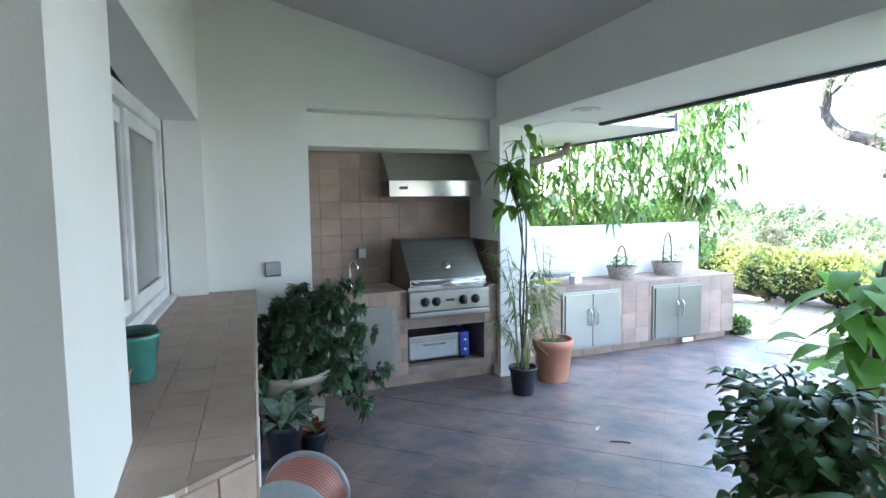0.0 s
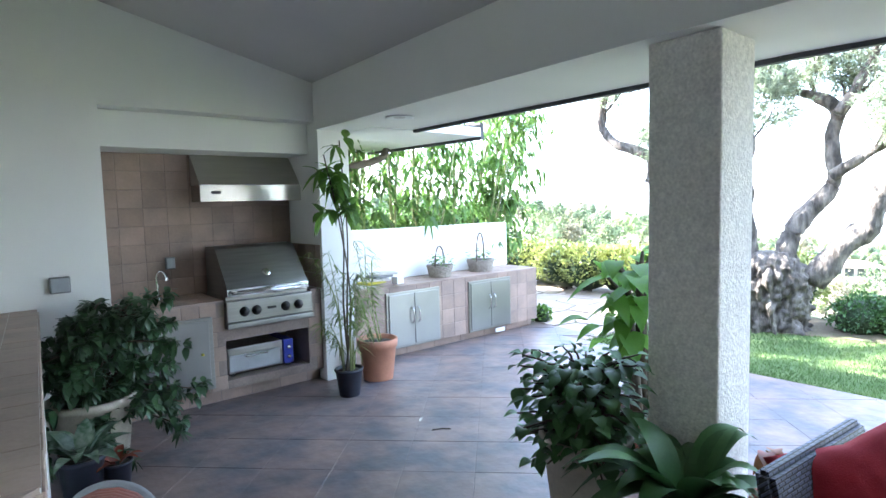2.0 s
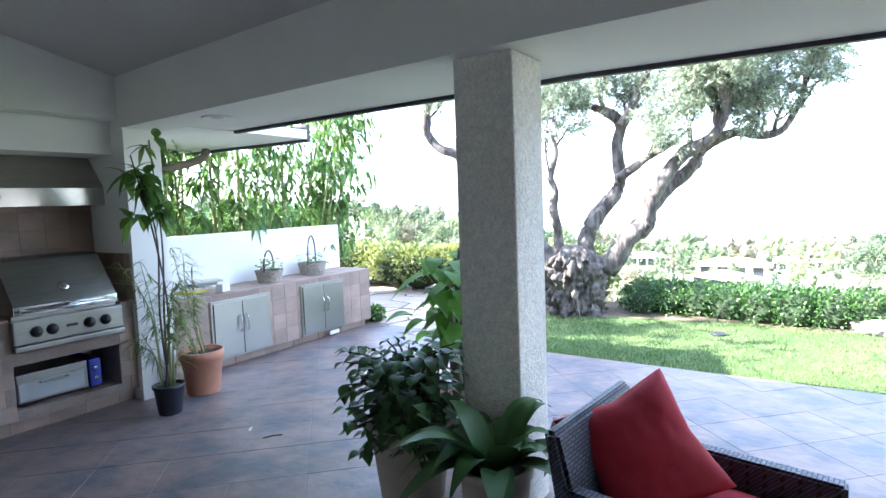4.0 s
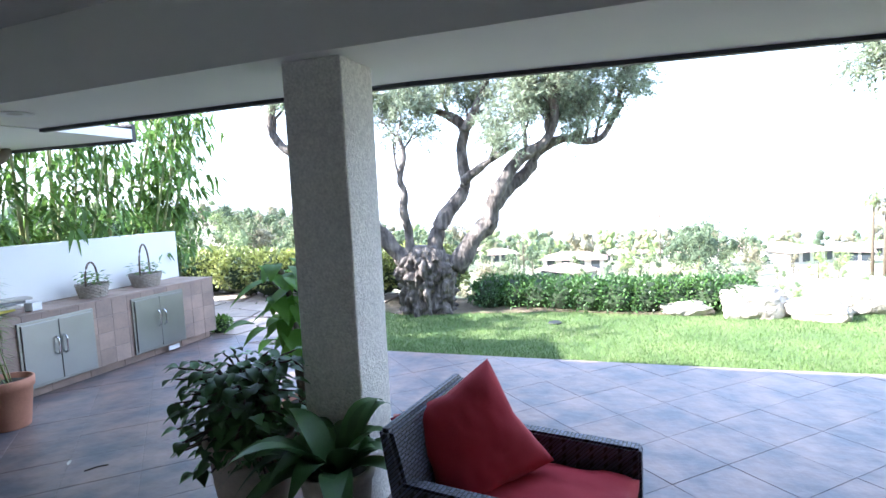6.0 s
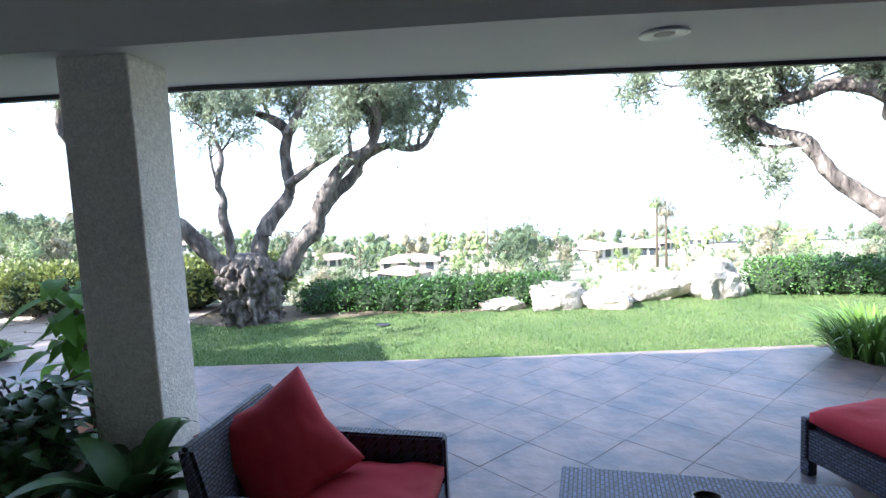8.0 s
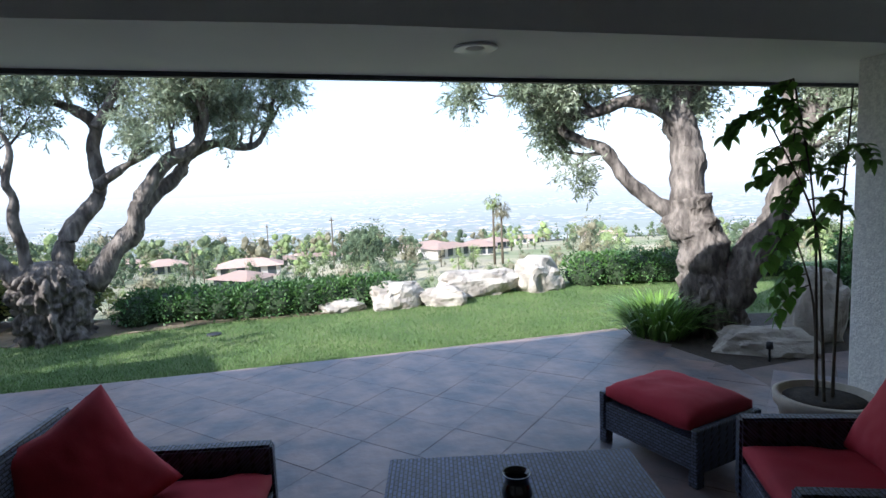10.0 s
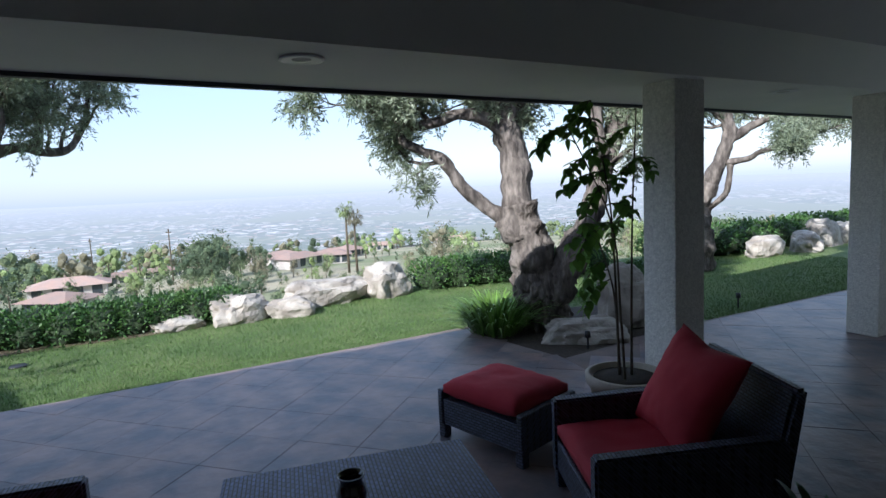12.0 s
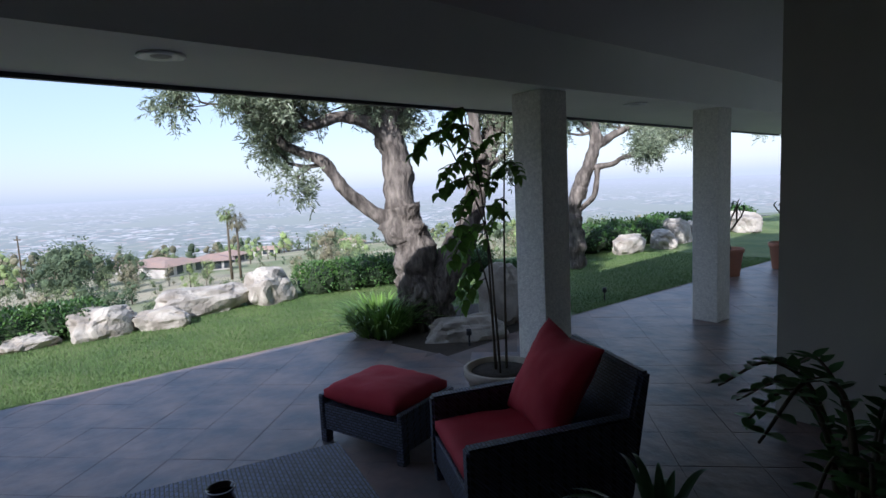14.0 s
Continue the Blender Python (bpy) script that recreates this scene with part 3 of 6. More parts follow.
def paper_pile(x, y):
    rng = random.Random(8)
    for i, (w, d, h, mat, lab) in enumerate(((0.34, 0.24, 0.02, PAPER, "folded newspaper on the outdoor counter"), (0.3, 0.22, 0.03, YELLOW, "yellow covered book on the outdoor counter"), (0.3, 0.24, 0.025, PAPER, "bundle of grey paper on the outdoor counter"), (0.28, 0.2, 0.03, GREY_BOX, "dark folder on a pile of papers"), (0.32, 0.2, 0.025, PAPER, "grey catalogue on a pile of papers"))):
        z = CZ + 0.004 + 0.033 * (i // 1) * (0.0 if i == 0 else 1)
        m = pose(x + (0.06 * i if i else -0.1), y, z, 0, 0, rng.uniform(-18, 18))
        p = part("magazine", boxed(-w / 2, w / 2, -d / 2, d / 2, 0, h, 0.006), mat, None, "", False, m)
        tagged(p, lab, "paper", "papers on the counter")
    p = part("carton", boxed(-0.06, 0.06, -0.05, 0.05, 0, 0.09, 0.004), FRAME, None, "", False, pose(x + 0.42, y - 0.05, CZ + 0.004, 0, 0, 12))
    tagged(p, "small white carton on the outdoor counter", "box")
    p = part("hose_nozzle", tube(curve_points([(0, 0, 0.02), (0.1, 0, 0.05), (0.18, 0.02, 0.09), (0.2, 0.02, 0.13)], 4), [0.02] * 12 + [0.026], 8), BLACK, None, "", True, pose(x - 0.2, y + 0.18, CZ + 0.004))
    tagged(p, "black hose nozzle lying on the outdoor counter", "nozzle")


paper_pile(3.35, 4.62)
p = part("downpipe", tube(curve_points([(4.2, 5.35, 2.64), (4.05, 5.3, 2.5), (3.5, 5.25, 2.36), (2.95, 5.22, 2.28), (2.75, 5.22, 2.25)], 5), 0.05, 10), PIPE, None, "", True)
tagged(p, "brown rain downpipe slanting below the eave", "pipe", kind="structure")


# ---- pots and plants ----
def flower_pot(name, x, y, r, h, mat, label, group="", ribs=0, rim=0.12, z=0.0, category="pot", base=0.72):
    """A tapered pot with rim and soil."""
    p = thing(name, label, category, pose(x, y, z), group)
    bm = lathe([(0, 0.0), (r * base, 0.0), (r * (base + 0.02), 0.01), (r * 0.93, h * (1 - rim)), (r, h * (1 - rim) + 0.005), (r * 1.02, h * 0.985), (r * 0.99, h), (r * 0.9, h), (r * 0.88, h * 0.9), (0, h * 0.88)], 40)
    if ribs:
        for v in bm.verts:
            q = math.hypot(v.co.x, v.co.y)
            if 0.05 * h < v.co.z < h * (1 - rim) and q > r * 0.5:
                f = 1 + 0.03 * math.sin(ribs * math.atan2(v.co.y, v.co.x))
                v.co.x *= f
                v.co.y *= f
    part("vessel", bm, mat, p, "", True)
    part("soil", lathe([(r * 0.87, h * 0.895), (r * 0.4, h * 0.93), (0, h * 0.92)], 20), SOIL, p, "", True)
    return p


def plant_parts(parent, stems, leaves, stem_mat, leaf_mat):
    for pts, r0, r1 in stems:
        n = len(pts)
        part("stem", tube(pts, [r0 + (r1 - r0) * i / (n - 1) for i in range(n)], 7, 0.1), stem_mat, parent, "", True)
    ob = part("foliage", leaves.mesh("foliage", leaf_mat), None, parent)
    return ob


def palmate(L, base, way, rng, size, n=7, width=0.42):
    """Leaflets spreading round a stalk's tip, drooping."""
    way = Vector(way).normalized()
    side = way.cross(Vector((0, 0, 1))).normalized()
    up = side.cross(way)
    for k in range(n):
        a = 2 * math.pi * k / n + rng.uniform(-0.2, 0.2)
        d = way * 0.35 + (side * math.cos(a) + up * math.sin(a)) * 0.9 + Vector((0, 0, -0.35))
        L.leaf(base, d, size * rng.uniform(0.8, 1.1), size * width, droop=0.35)


def schefflera(x, y):
    rng = random.Random(21)
    p = flower_pot("umbrella_plant", x, y, 0.3, 0.5, BEIGE_POT, "bushy dark green umbrella plant in a beige clay pot", category="plant")
    L = Leaves()
    stems = []
    for i in range(50):
        a = rng.uniform(0, 6.28)
        out = rng.uniform(0.12, 0.52)
        top = Vector((out * math.cos(a) + 0.2, out * math.sin(a) * 0.8 - 0.1, rng.uniform(0.3, 1.25) - 0.95 * max(0, out - 0.3)))
        mid = Vector((top.x * 0.4, top.y * 0.4, 0.45 + (top.z - 0.45) * 0.7 + 0.1))
        pts = curve_points([(0.05 * math.cos(a), 0.05 * math.sin(a), 0.44), mid, top], 4)
        stems.append((pts, 0.012, 0.005))
        for q in range(12):
            t = rng.uniform(0.35, 1.0)
            b = pts[min(len(pts) - 1, int(t * len(pts)))]
            d = Vector((math.cos(a) + rng.uniform(-1, 1), math.sin(a) + rng.uniform(-1, 1), rng.uniform(-0.5, 0.5)))
            tip = b + d.normalized() * rng.uniform(0.06, 0.16)
            palmate(L, tip, d, rng, rng.uniform(0.07, 0.1), 7, 0.6)
    plant_parts(p, stems, L, STEM, LEAF)


schefflera(0.3, 3.64)


def strap_plant(name, x, y, r, h, mat, label, n, length, width, seed, leaf_mat, z=0.0, lift=(0.3, 1.4), droop=0.6):
    """A rosette of arching strap leaves in a pot."""
    rng = random.Random(seed)
    p = flower_pot(name, x, y, r, h, mat, label, z=z, category="plant")
    L = Leaves()
    for i in range(n):
        a = rng.uniform(0, 6.28)
        L.leaf((0.25 * r * math.cos(a), 0.25 * r * math.sin(a), h * 0.9), (math.cos(a), math.sin(a), rng.uniform(*lift)), length * rng.uniform(0.6, 1.1), width * rng.uniform(0.8, 1.2), droop=droop * rng.uniform(0.6, 1.3), fold=0.35, steps=9)
    part("foliage", L.mesh("foliage", leaf_mat), None, p)
    return p


LEAF_GREY = material("leaf_variegated", (0.22, 0.27, 0.20), (0.05, 0.11, 0.05), 30, 0.45, fine=0.2, island=0.3, trans=0.1)
LEAF_DARK = material("leaf_dark_gloss", (0.09, 0.19, 0.06), (0.05, 0.12, 0.04), 2, 0.46, spec=0.35, fine=0.15, island=0.35, trans=0.08)
LEAF_PADDLE = material("leaf_paddle", (0.17, 0.36, 0.055), (0.12, 0.27, 0.04), 3, 0.5, spec=0.3, fine=0.15, island=0.3, trans=0.45)
LEAF_RED = material("leaf_red", (0.30, 0.05, 0.03), (0.20, 0.10, 0.03), 6, 0.5, fine=0.2, island=0.4, trans=0.15)
strap_plant("variegated_plant", 0.14, 3.0, 0.14, 0.3, NAVY, "striped grey-green rosette plant in a dark nursery pot", 30, 0.46, 0.1, 31, LEAF_GREY, 0.0, (0.7, 2.4))
strap_plant("bromeliad", 0.34, 3.02, 0.1, 0.2, NAVY, "small reddish bromeliad in a dark nursery pot", 14, 0.3, 0.06, 33, LEAF_RED)


def hose_reel(x, y):
    h = thing("hose_reel", "grey hose reel wound with a pinkish garden hose, on the floor", "hose reel", pose(x, y, 0, 0, 0, 65))
    for s in (-0.16, 0.16):
        d = lathe([(0, -0.012), (0.215, -0.012), (0.228, 0), (0.215, 0.012), (0, 0.012)], 40)
        bmesh.ops.transform(d, matrix=pose(s, 0, 0.36, 0, 90, 0), verts=d.verts)
        part("side_disc", d, GREY_PLASTIC, h, "", True)
    bm = bmesh.new()
    for layer, rad in ((0, 0.14), (1, 0.17), (2, 0.2)):
        pts = [((-0.14 + 0.28 * k / 150), rad * math.cos(k * 0.42), 0.36 + rad * math.sin(k * 0.42)) for k in range(151)]
        tube(pts, 0.014, 6, bm=bm)
    part("hose", bm, HOSE, h, "pinkish rubber hose", True)
    for s in (-0.2, 0.2):
        part("stand", tube([(s, -0.24, 0.015), (s, 0, 0.38), (s, 0.24, 0.015)], 0.014, 8), GREY_PLASTIC, h)
    part("axle", tube([(-0.2, 0, 0.36), (0.2, 0, 0.36)], 0.02, 10), GREY_PLASTIC, h)


hose_reel(0.05, 1.66)


def ledge_pots():
    flower_pot("glazed_pot", -0.62, 1.6, 0.11, 0.2, TEAL, "teal ribbed glazed flower pot on the tiled ledge", ribs=22, z=LEDGE_Z + 0.004)
    flower_pot("dark_pot", -0.64, 1.86, 0.1, 0.17, GREY_BOX, "dark grey flower pot on the tiled ledge", z=LEDGE_Z + 0.004)
    flower_pot("small_clay_pot", -0.66, 1.42, 0.05, 0.09, TERRACOTTA, "small orange clay pot on the tiled ledge", z=LEDGE_Z + 0.004)


ledge_pots()


LEAF_TREE = material("leaf_backlit", (0.16, 0.31, 0.055), (0.11, 0.22, 0.045), 3, 0.5, fine=0.2, island=0.35, trans=0.55)


def tall_plant(x, y):
    rng = random.Random(41)
    p = flower_pot("tall_umbrella_plant", x, y, 0.14, 0.27, NAVY, "tall thin plant with leaf tufts in a dark nursery pot", category="plant")
    L = Leaves()
    stems = []
    for i, (dx, dy, zt) in enumerate(((-0.18, 0.0, 2.35), (0.02, 0.05, 2.5), (-0.05, 0.1, 2.15))):
        pts = curve_points([(0.03 * i - 0.03, 0.02 * i, 0.22), (0.06 - 0.04 * i, 0.02, 0.9), (dx * 0.4 + 0.05, dy * 0.6, 1.6), (dx, dy, zt)], 6)
        stems.append((pts, 0.011, 0.006))
        for _ in range(6):
            b = pts[rng.randrange(len(pts) - 5, len(pts))]
            d = rvec(rng)
            d.z *= 0.4
            palmate(L, b + d * rng.uniform(0.08, 0.2), d, rng, rng.uniform(0.15, 0.21), 6, 0.5)
    plant_parts(p, stems, L, STEM, LEAF_TREE)
    return p


def feather_palm(x, y, h0, seed, count=15):
    """Thin canes with feathery narrow leaflets."""
    rng = random.Random(seed)
    L = Leaves()
    stems = []
    for i in range(count):
        a = rng.uniform(0, 6.28)
        zt = rng.uniform(0.6, 1.5)
        o = rng.uniform(0.1, 0.34)
        pts = curve_points([(0.05 * math.cos(a), 0.05 * math.sin(a), h0), (0.1 * math.cos(a), 0.1 * math.sin(a), h0 + (zt - h0) * 0.6), (o * math.cos(a), o * math.sin(a), zt)], 5)
        stems.append((pts, 0.006, 0.003))
        for k in range(4, len(pts)):
            for s in range(7):
                d = Vector((math.cos(a) + rng.uniform(-1.4, 1.4), math.sin(a) + rng.uniform(-1.4, 1.4), rng.uniform(-0.4, 0.5)))
                L.leaf(pts[k] + rvec(rng) * 0.01, d, rng.uniform(0.09, 0.2), 0.011, droop=0.4, steps=3)
    return stems, L


TALL = tall_plant(2.47, 3.6)
TP = flower_pot("feathery_palm", 2.98, 3.86, 0.215, 0.44, TERRACOTTA, "feathery thin-leaved palm in a terracotta pot", category="plant", rim=0.2)
st, lv = feather_palm(0, 0, 0.38, 51, 9)
for s in st:
    for q in s[0]:
        q.x -= 0.42 * max(0, q.z - 0.38) * 0.8
        q.y -= 0.1 * max(0, q.z - 0.38)
lv.v = [(vx - 0.34 * max(0, vz - 0.38), vy - 0.1 * max(0, vz - 0.38), vz) for vx, vy, vz in lv.v]
LEAF_YELLOW = material("leaf_yellow_green", (0.16, 0.22, 0.045), (0.12, 0.18, 0.04), 3, 0.5, fine=0.2, island=0.35, trans=0.25)
plant_parts(TP, st, lv, BAMBOO, LEAF_YELLOW)
st, lv = feather_palm(0, 0, 0.24, 52, 10)
plant_parts(TALL, st, lv, BAMBOO, LEAF_YELLOW)


def broad_plant(name, x, y, r, h, mat, label, n, spread, z0, z1, size, seed, leaf_mat, stalk=0.012, lean=(0, 0), aspect=0.55):
    """Broad pointed leaves on stalks over a pot."""
    rng = random.Random(seed)
    p = flower_pot(name, x, y, r, h, mat, label, category="plant")
    L = Leaves()
    stems = []
    for i in range(n):
        a = rng.uniform(0, 6.28)
        o = rng.uniform(0.25, 1.0) * spread
        zt = rng.uniform(z0, z1)
        tip = Vector((o * math.cos(a) + lean[0] * (zt - h), o * math.sin(a) + lean[1] * (zt - h), zt))
        pts = curve_points([(0.04 * math.cos(a), 0.04 * math.sin(a), h * 0.9), (tip.x * 0.5, tip.y * 0.5, h + (zt - h) * 0.75 + 0.03), tip], 4)
        if i % 2 == 0:
            stems.append((pts, stalk, stalk * 0.4))
        for q in range(3):
            b = pts[-1 - q * 2]
            d = Vector((math.cos(a) + rng.uniform(-0.9, 0.9), math.sin(a) + rng.uniform(-0.9, 0.9), rng.uniform(-0.35, 0.35)))
            L.leaf(b, d, size * rng.uniform(0.7, 1.2), size * aspect * rng.uniform(0.8, 1.1), droop=0.45, fold=0.3, steps=6)
    plant_parts(p, stems, L, STEM, leaf_mat)


broad_plant("philodendron", 2.4, 0.74, 0.27, 0.5, BEIGE_POT, "glossy dark philodendron in a large beige clay urn", 250, 0.42, 0.36, 0.98, 0.095, 61, LEAF_DARK, lean=(0, 0), aspect=0.85)
broad_plant("rubber_plant", 3.3, 0.93, 0.22, 0.36, TERRACOTTA, "tall broad-leaved plant with sunlit leaves behind the column", 22, 0.36, 0.95, 1.5, 0.27, 62, LEAF_PADDLE, 0.03, (0.0, 0.1), 0.56)
strap_plant("cast_iron_plant", 2.18, 0.02, 0.2, 0.48, BEIGE_POT, "broad dark strap-leaved plant in a pale pot beside the column", 26, 0.86, 0.15, 63, LEAF_DARK, 0.0, (0.7, 3.0), 0.72)
broad_plant("croton", 2.72, -0.22, 0.11, 0.22, BEIGE_POT, "small croton with red and green leaves in a pot", 18, 0.16, 0.3, 0.62, 0.13, 64, LEAF_RED)


# ---- seating ----
def woven(name, light=(0.095, 0.11, 0.18), dark=(0.05, 0.058, 0.085)):
    """Dark flat-weave wicker: staggered strands with gloss and deep gaps, the sky's blue sheen put into their colour.
    """
    m = bpy.data.materials.new(name)
    m.use_nodes = True
    nt = m.node_tree
    b = nt.nodes["Principled BSDF"]
    b.inputs["Roughness"].default_value = 0.48
    b.inputs["Specular IOR Level"].default_value = 0.6
    co = nt.nodes.new("ShaderNodeTexCoord")
    sep = nt.nodes.new("ShaderNodeSeparateXYZ")
    nt.links.new(co.outputs["Object"], sep.inputs[0])
    add = nt.nodes.new("ShaderNodeMath")
    add.operation = "ADD"
    nt.links.new(sep.outputs["Y"], add.inputs[0])
    nt.links.new(sep.outputs["Z"], add.inputs[1])
    u = nt.nodes.new("ShaderNodeMath")
    u.operation = "MULTIPLY_ADD"
    u.inputs[1].default_value = 0.31
    nt.links.new(sep.outputs["Y"], u.inputs[0])
    nt.links.new(sep.outputs["X"], u.inputs[2])
    cmb = nt.nodes.new("ShaderNodeCombineXYZ")
    nt.links.new(u.outputs[0], cmb.inputs["X"])
    nt.links.new(add.outputs[0], cmb.inputs["Y"])
    br = nt.nodes.new("ShaderNodeTexBrick")
    br.inputs["Scale"].default_value = 1.0
    br.inputs["Brick Width"].default_value = 0.044
    br.inputs["Row Height"].default_value = 0.021
    br.inputs["Mortar Size"].default_value = 0.0045
    br.inputs["Mortar Smooth"].default_value = 0.5
    br.inputs["Color1"].default_value = (*light, 1)
    br.inputs["Color2"].default_value = (*dark, 1)
    br.inputs["Mortar"].default_value = (0.008, 0.007, 0.007, 1)
    nt.links.new(cmb.outputs[0], br.inputs["Vector"])
    nt.links.new(br.outputs["Color"], b.inputs["Base Color"])
    bp = nt.nodes.new("ShaderNodeBump")
    bp.inputs["Strength"].default_value, bp.inputs["Distance"].default_value = 1.0, 0.006
    bp.invert = True
    nt.links.new(br.outputs["Fac"], bp.inputs["Height"])
    nt.links.new(bp.outputs[0], b.inputs["Normal"])
    return m


WOVEN = woven("woven_wicker")
# tabletop weave: stronger blue, the sky's reflection painted into the strands
WOVEN_SKY = woven("sky_sheen_weave", (0.09, 0.115, 0.25), (0.05, 0.062, 0.13))


def cushion(w, d, h, puff=0.25, corner=0.0, seed=1):
    """A stuffed cushion: rounded block with slack, creases and pulled corners."""
    bm = bmesh.new()
    n = 22
    top, bot = {}, {}
    for i in range(n + 1):
        for j in range(n + 1):
            u, v = i / n * 2 - 1, j / n * 2 - 1
            e = (1 - abs(u) ** 4) * (1 - abs(v) ** 4)
            z = h / 2 * (0.35 + 0.65 * max(0, e) ** 0.45) if puff < 0.5 else h / 2 * (0.04 + 0.96 * max(0, (1 - u * u) * (1 - v * v)) ** 0.45)
            pull = 1 + corner * (abs(u * v)) - (corner * 0.6 if puff >= 0.5 else 0) * (1 - abs(u * v)) * max(abs(u), abs(v))
            wr = 0.012 * noise.noise((u * 2.2 + seed, v * 2.2, seed * 1.7)) + 0.006 * noise.noise((u * 6 + seed, v * 6, seed))
            x, y = u * w / 2 * pull, v * d / 2 * pull
            top[i, j] = bm.verts.new((x, y, z + wr))
            bot[i, j] = bm.verts.new((x, y, -z + wr * 0.5))
    for i in range(n):
        for j in range(n):
            bm.faces.new((top[i, j], top[i + 1, j], top[i + 1, j + 1], top[i, j + 1]))
            bm.faces.new((bot[i, j], bot[i, j + 1], bot[i + 1, j + 1], bot[i + 1, j]))
    ring = [(i, 0) for i in range(n)] + [(n, j) for j in range(n)] + [(n - i, n) for i in range(n)] + [(0, n - j) for j in range(n)]
    for a, b in zip(ring, ring[1:] + ring[:1]):
        bm.faces.new((top[a], bot[a], bot[b], top[b]))
    bmesh.ops.recalc_face_normals(bm, faces=bm.faces)
    return bm


def armchair(at, label):
    """Faces -y; the origin is on the floor below the seat's middle."""
    c = thing("wicker_armchair", label, "armchair", at, "wicker armchairs")
    W, D = 0.86, 0.98
    for s in (-1, 1):
        x0, x1 = (-W / 2, -W / 2 + 0.09) if s < 0 else (W / 2 - 0.09, W / 2)
        bm = bmesh.new()
        a = [(x0, -D / 2, 0.1), (x1, -D / 2, 0.1), (x1, D / 2 - 0.1, 0.1), (x0, D / 2 - 0.1, 0.1)]
        b = [(x0, -D / 2, 0.56), (x1, -D / 2, 0.56), (x1, D / 2 - 0.02, 0.6), (x0, D / 2 - 0.02, 0.6)]
        va, vb = [bm.verts.new(q) for q in a], [bm.verts.new(q) for q in b]
        bm.faces.new(va[::-1]), bm.faces.new(vb)
        for i in range(4):
            bm.faces.new((va[i], va[(i + 1) % 4], vb[(i + 1) % 4], vb[i]))
        bmesh.ops.bevel(bm, geom=list(bm.edges), offset=0.014, segments=2, affect="EDGES")
        part("arm", bm, WOVEN, c)
    part("seat_base", boxed(-W / 2 + 0.09, W / 2 - 0.09, -D / 2 + 0.01, D / 2 - 0.15, 0.12, 0.31, 0.01), WOVEN, c)
    bm = bmesh.new()
    prof = [(D / 2 - 0.14, 0.3), (D / 2 + 0.0, 0.84), (D / 2 + 0.07, 0.84), (D / 2 - 0.04, 0.12), (D / 2 - 0.14, 0.12)]
    sides = [[bm.verts.new((x, y, z)) for y, z in prof] for x in (-W / 2 + 0.004, W / 2 - 0.004)]
    bm.faces.new(sides[0]), bm.faces.new(sides[1][::-1])
    for i in range(5):
        bm.faces.new((sides[0][i], sides[1][i], sides[1][(i + 1) % 5], sides[0][(i + 1) % 5]))
    bmesh.ops.recalc_face_normals(bm, faces=bm.faces)
    bmesh.ops.bevel(bm, geom=list(bm.edges), offset=0.02, segments=2, affect="EDGES")
    part("backrest", bm, WOVEN, c)
    for x in (-W / 2 + 0.045, W / 2 - 0.045):
        for y in (-D / 2 + 0.045, D / 2 - 0.16):
            part("leg", boxed(x - 0.035, x + 0.035, y - 0.035, y + 0.035, 0, 0.12, 0.006), WOVEN, c)
    bm = cushion(W - 0.2, D - 0.22, 0.15, 0.2, 0.0, 3)
    bmesh.ops.translate(bm, vec=(0, -0.1, 0.385), verts=bm.verts)
    part("seat_cushion", bm, RED, c, "red fabric seat cushion", True)
    return c


CH1 = armchair(pose(2.26, -0.98, 0, 0, 0, -5), "dark wicker armchair with red seat cushion, beside the column")
CH2 = copy_thing(CH1, pose(1.6, -4.28, 0, 0, 0, 156))
CH2["label"] = "dark wicker armchair with red seat cushion, facing the coffee table"


def throw_pillow(m, label, size=0.58):
    p = part("throw_pillow", cushion(size, size, size * 0.45, 0.8, 0.1, 7), RED, None, "", True, m)
    tagged(p, label, "pillow", "red throw pillows")


def facing(c, normal, spin):
    """A pose whose z axis is the normal, spun about it."""
    z = Vector(normal).normalized()
    x = Vector((0, 0, 1)).cross(z).normalized()
    y = z.cross(x)
    return Matrix.Translation(c) @ Matrix((x, y, z)).transposed().to_4x4() @ pose(0, 0, 0, 0, 0, spin)


throw_pillow(facing((2.31, -0.7, 0.64), (-0.72, -0.45, 0.5), 24), "plump red throw pillow leaning in the wicker armchair", 0.55)
throw_pillow(pose(1.6, -4.28, 0, 0, 0, 156) @ pose(-0.03, 0.18, 0.69, 62, 4, 3), "plump red throw pillow against the chair's back")


def ottoman(at):
    o = thing("wicker_ottoman", "dark wicker footstool with a plump red cushion", "footstool", at)
    W, D, H = 0.82, 0.62, 0.37
    part("body", boxed(-W / 2 + 0.05, W / 2 - 0.05, -D / 2 + 0.01, D / 2 - 0.01, 0.1, 0.3, 0.01), WOVEN, o)
    for s in (-1, 1):
        part("side_panel", boxed(*sorted((s * W / 2, s * (W / 2 - 0.05))), -D / 2, D / 2, 0.09, H, 0.012), WOVEN, o)
        for t in (-1, 1):
            x, y = s * (W / 2 - 0.035), t * (D / 2 - 0.035)
            part("leg", boxed(x - 0.033, x + 0.033, y - 0.033, y + 0.033, 0, 0.1, 0.006), WOVEN, o)
    bm = cushion(W - 0.12, D - 0.02, 0.17, 0.2, 0.0, 11)
    bmesh.ops.translate(bm, vec=(0, 0, 0.385), verts=bm.verts)
    part("cushion", bm, RED, o, "red fabric cushion", True)


ottoman(pose(2.88, -4.11, 0, 0, 0, 16))


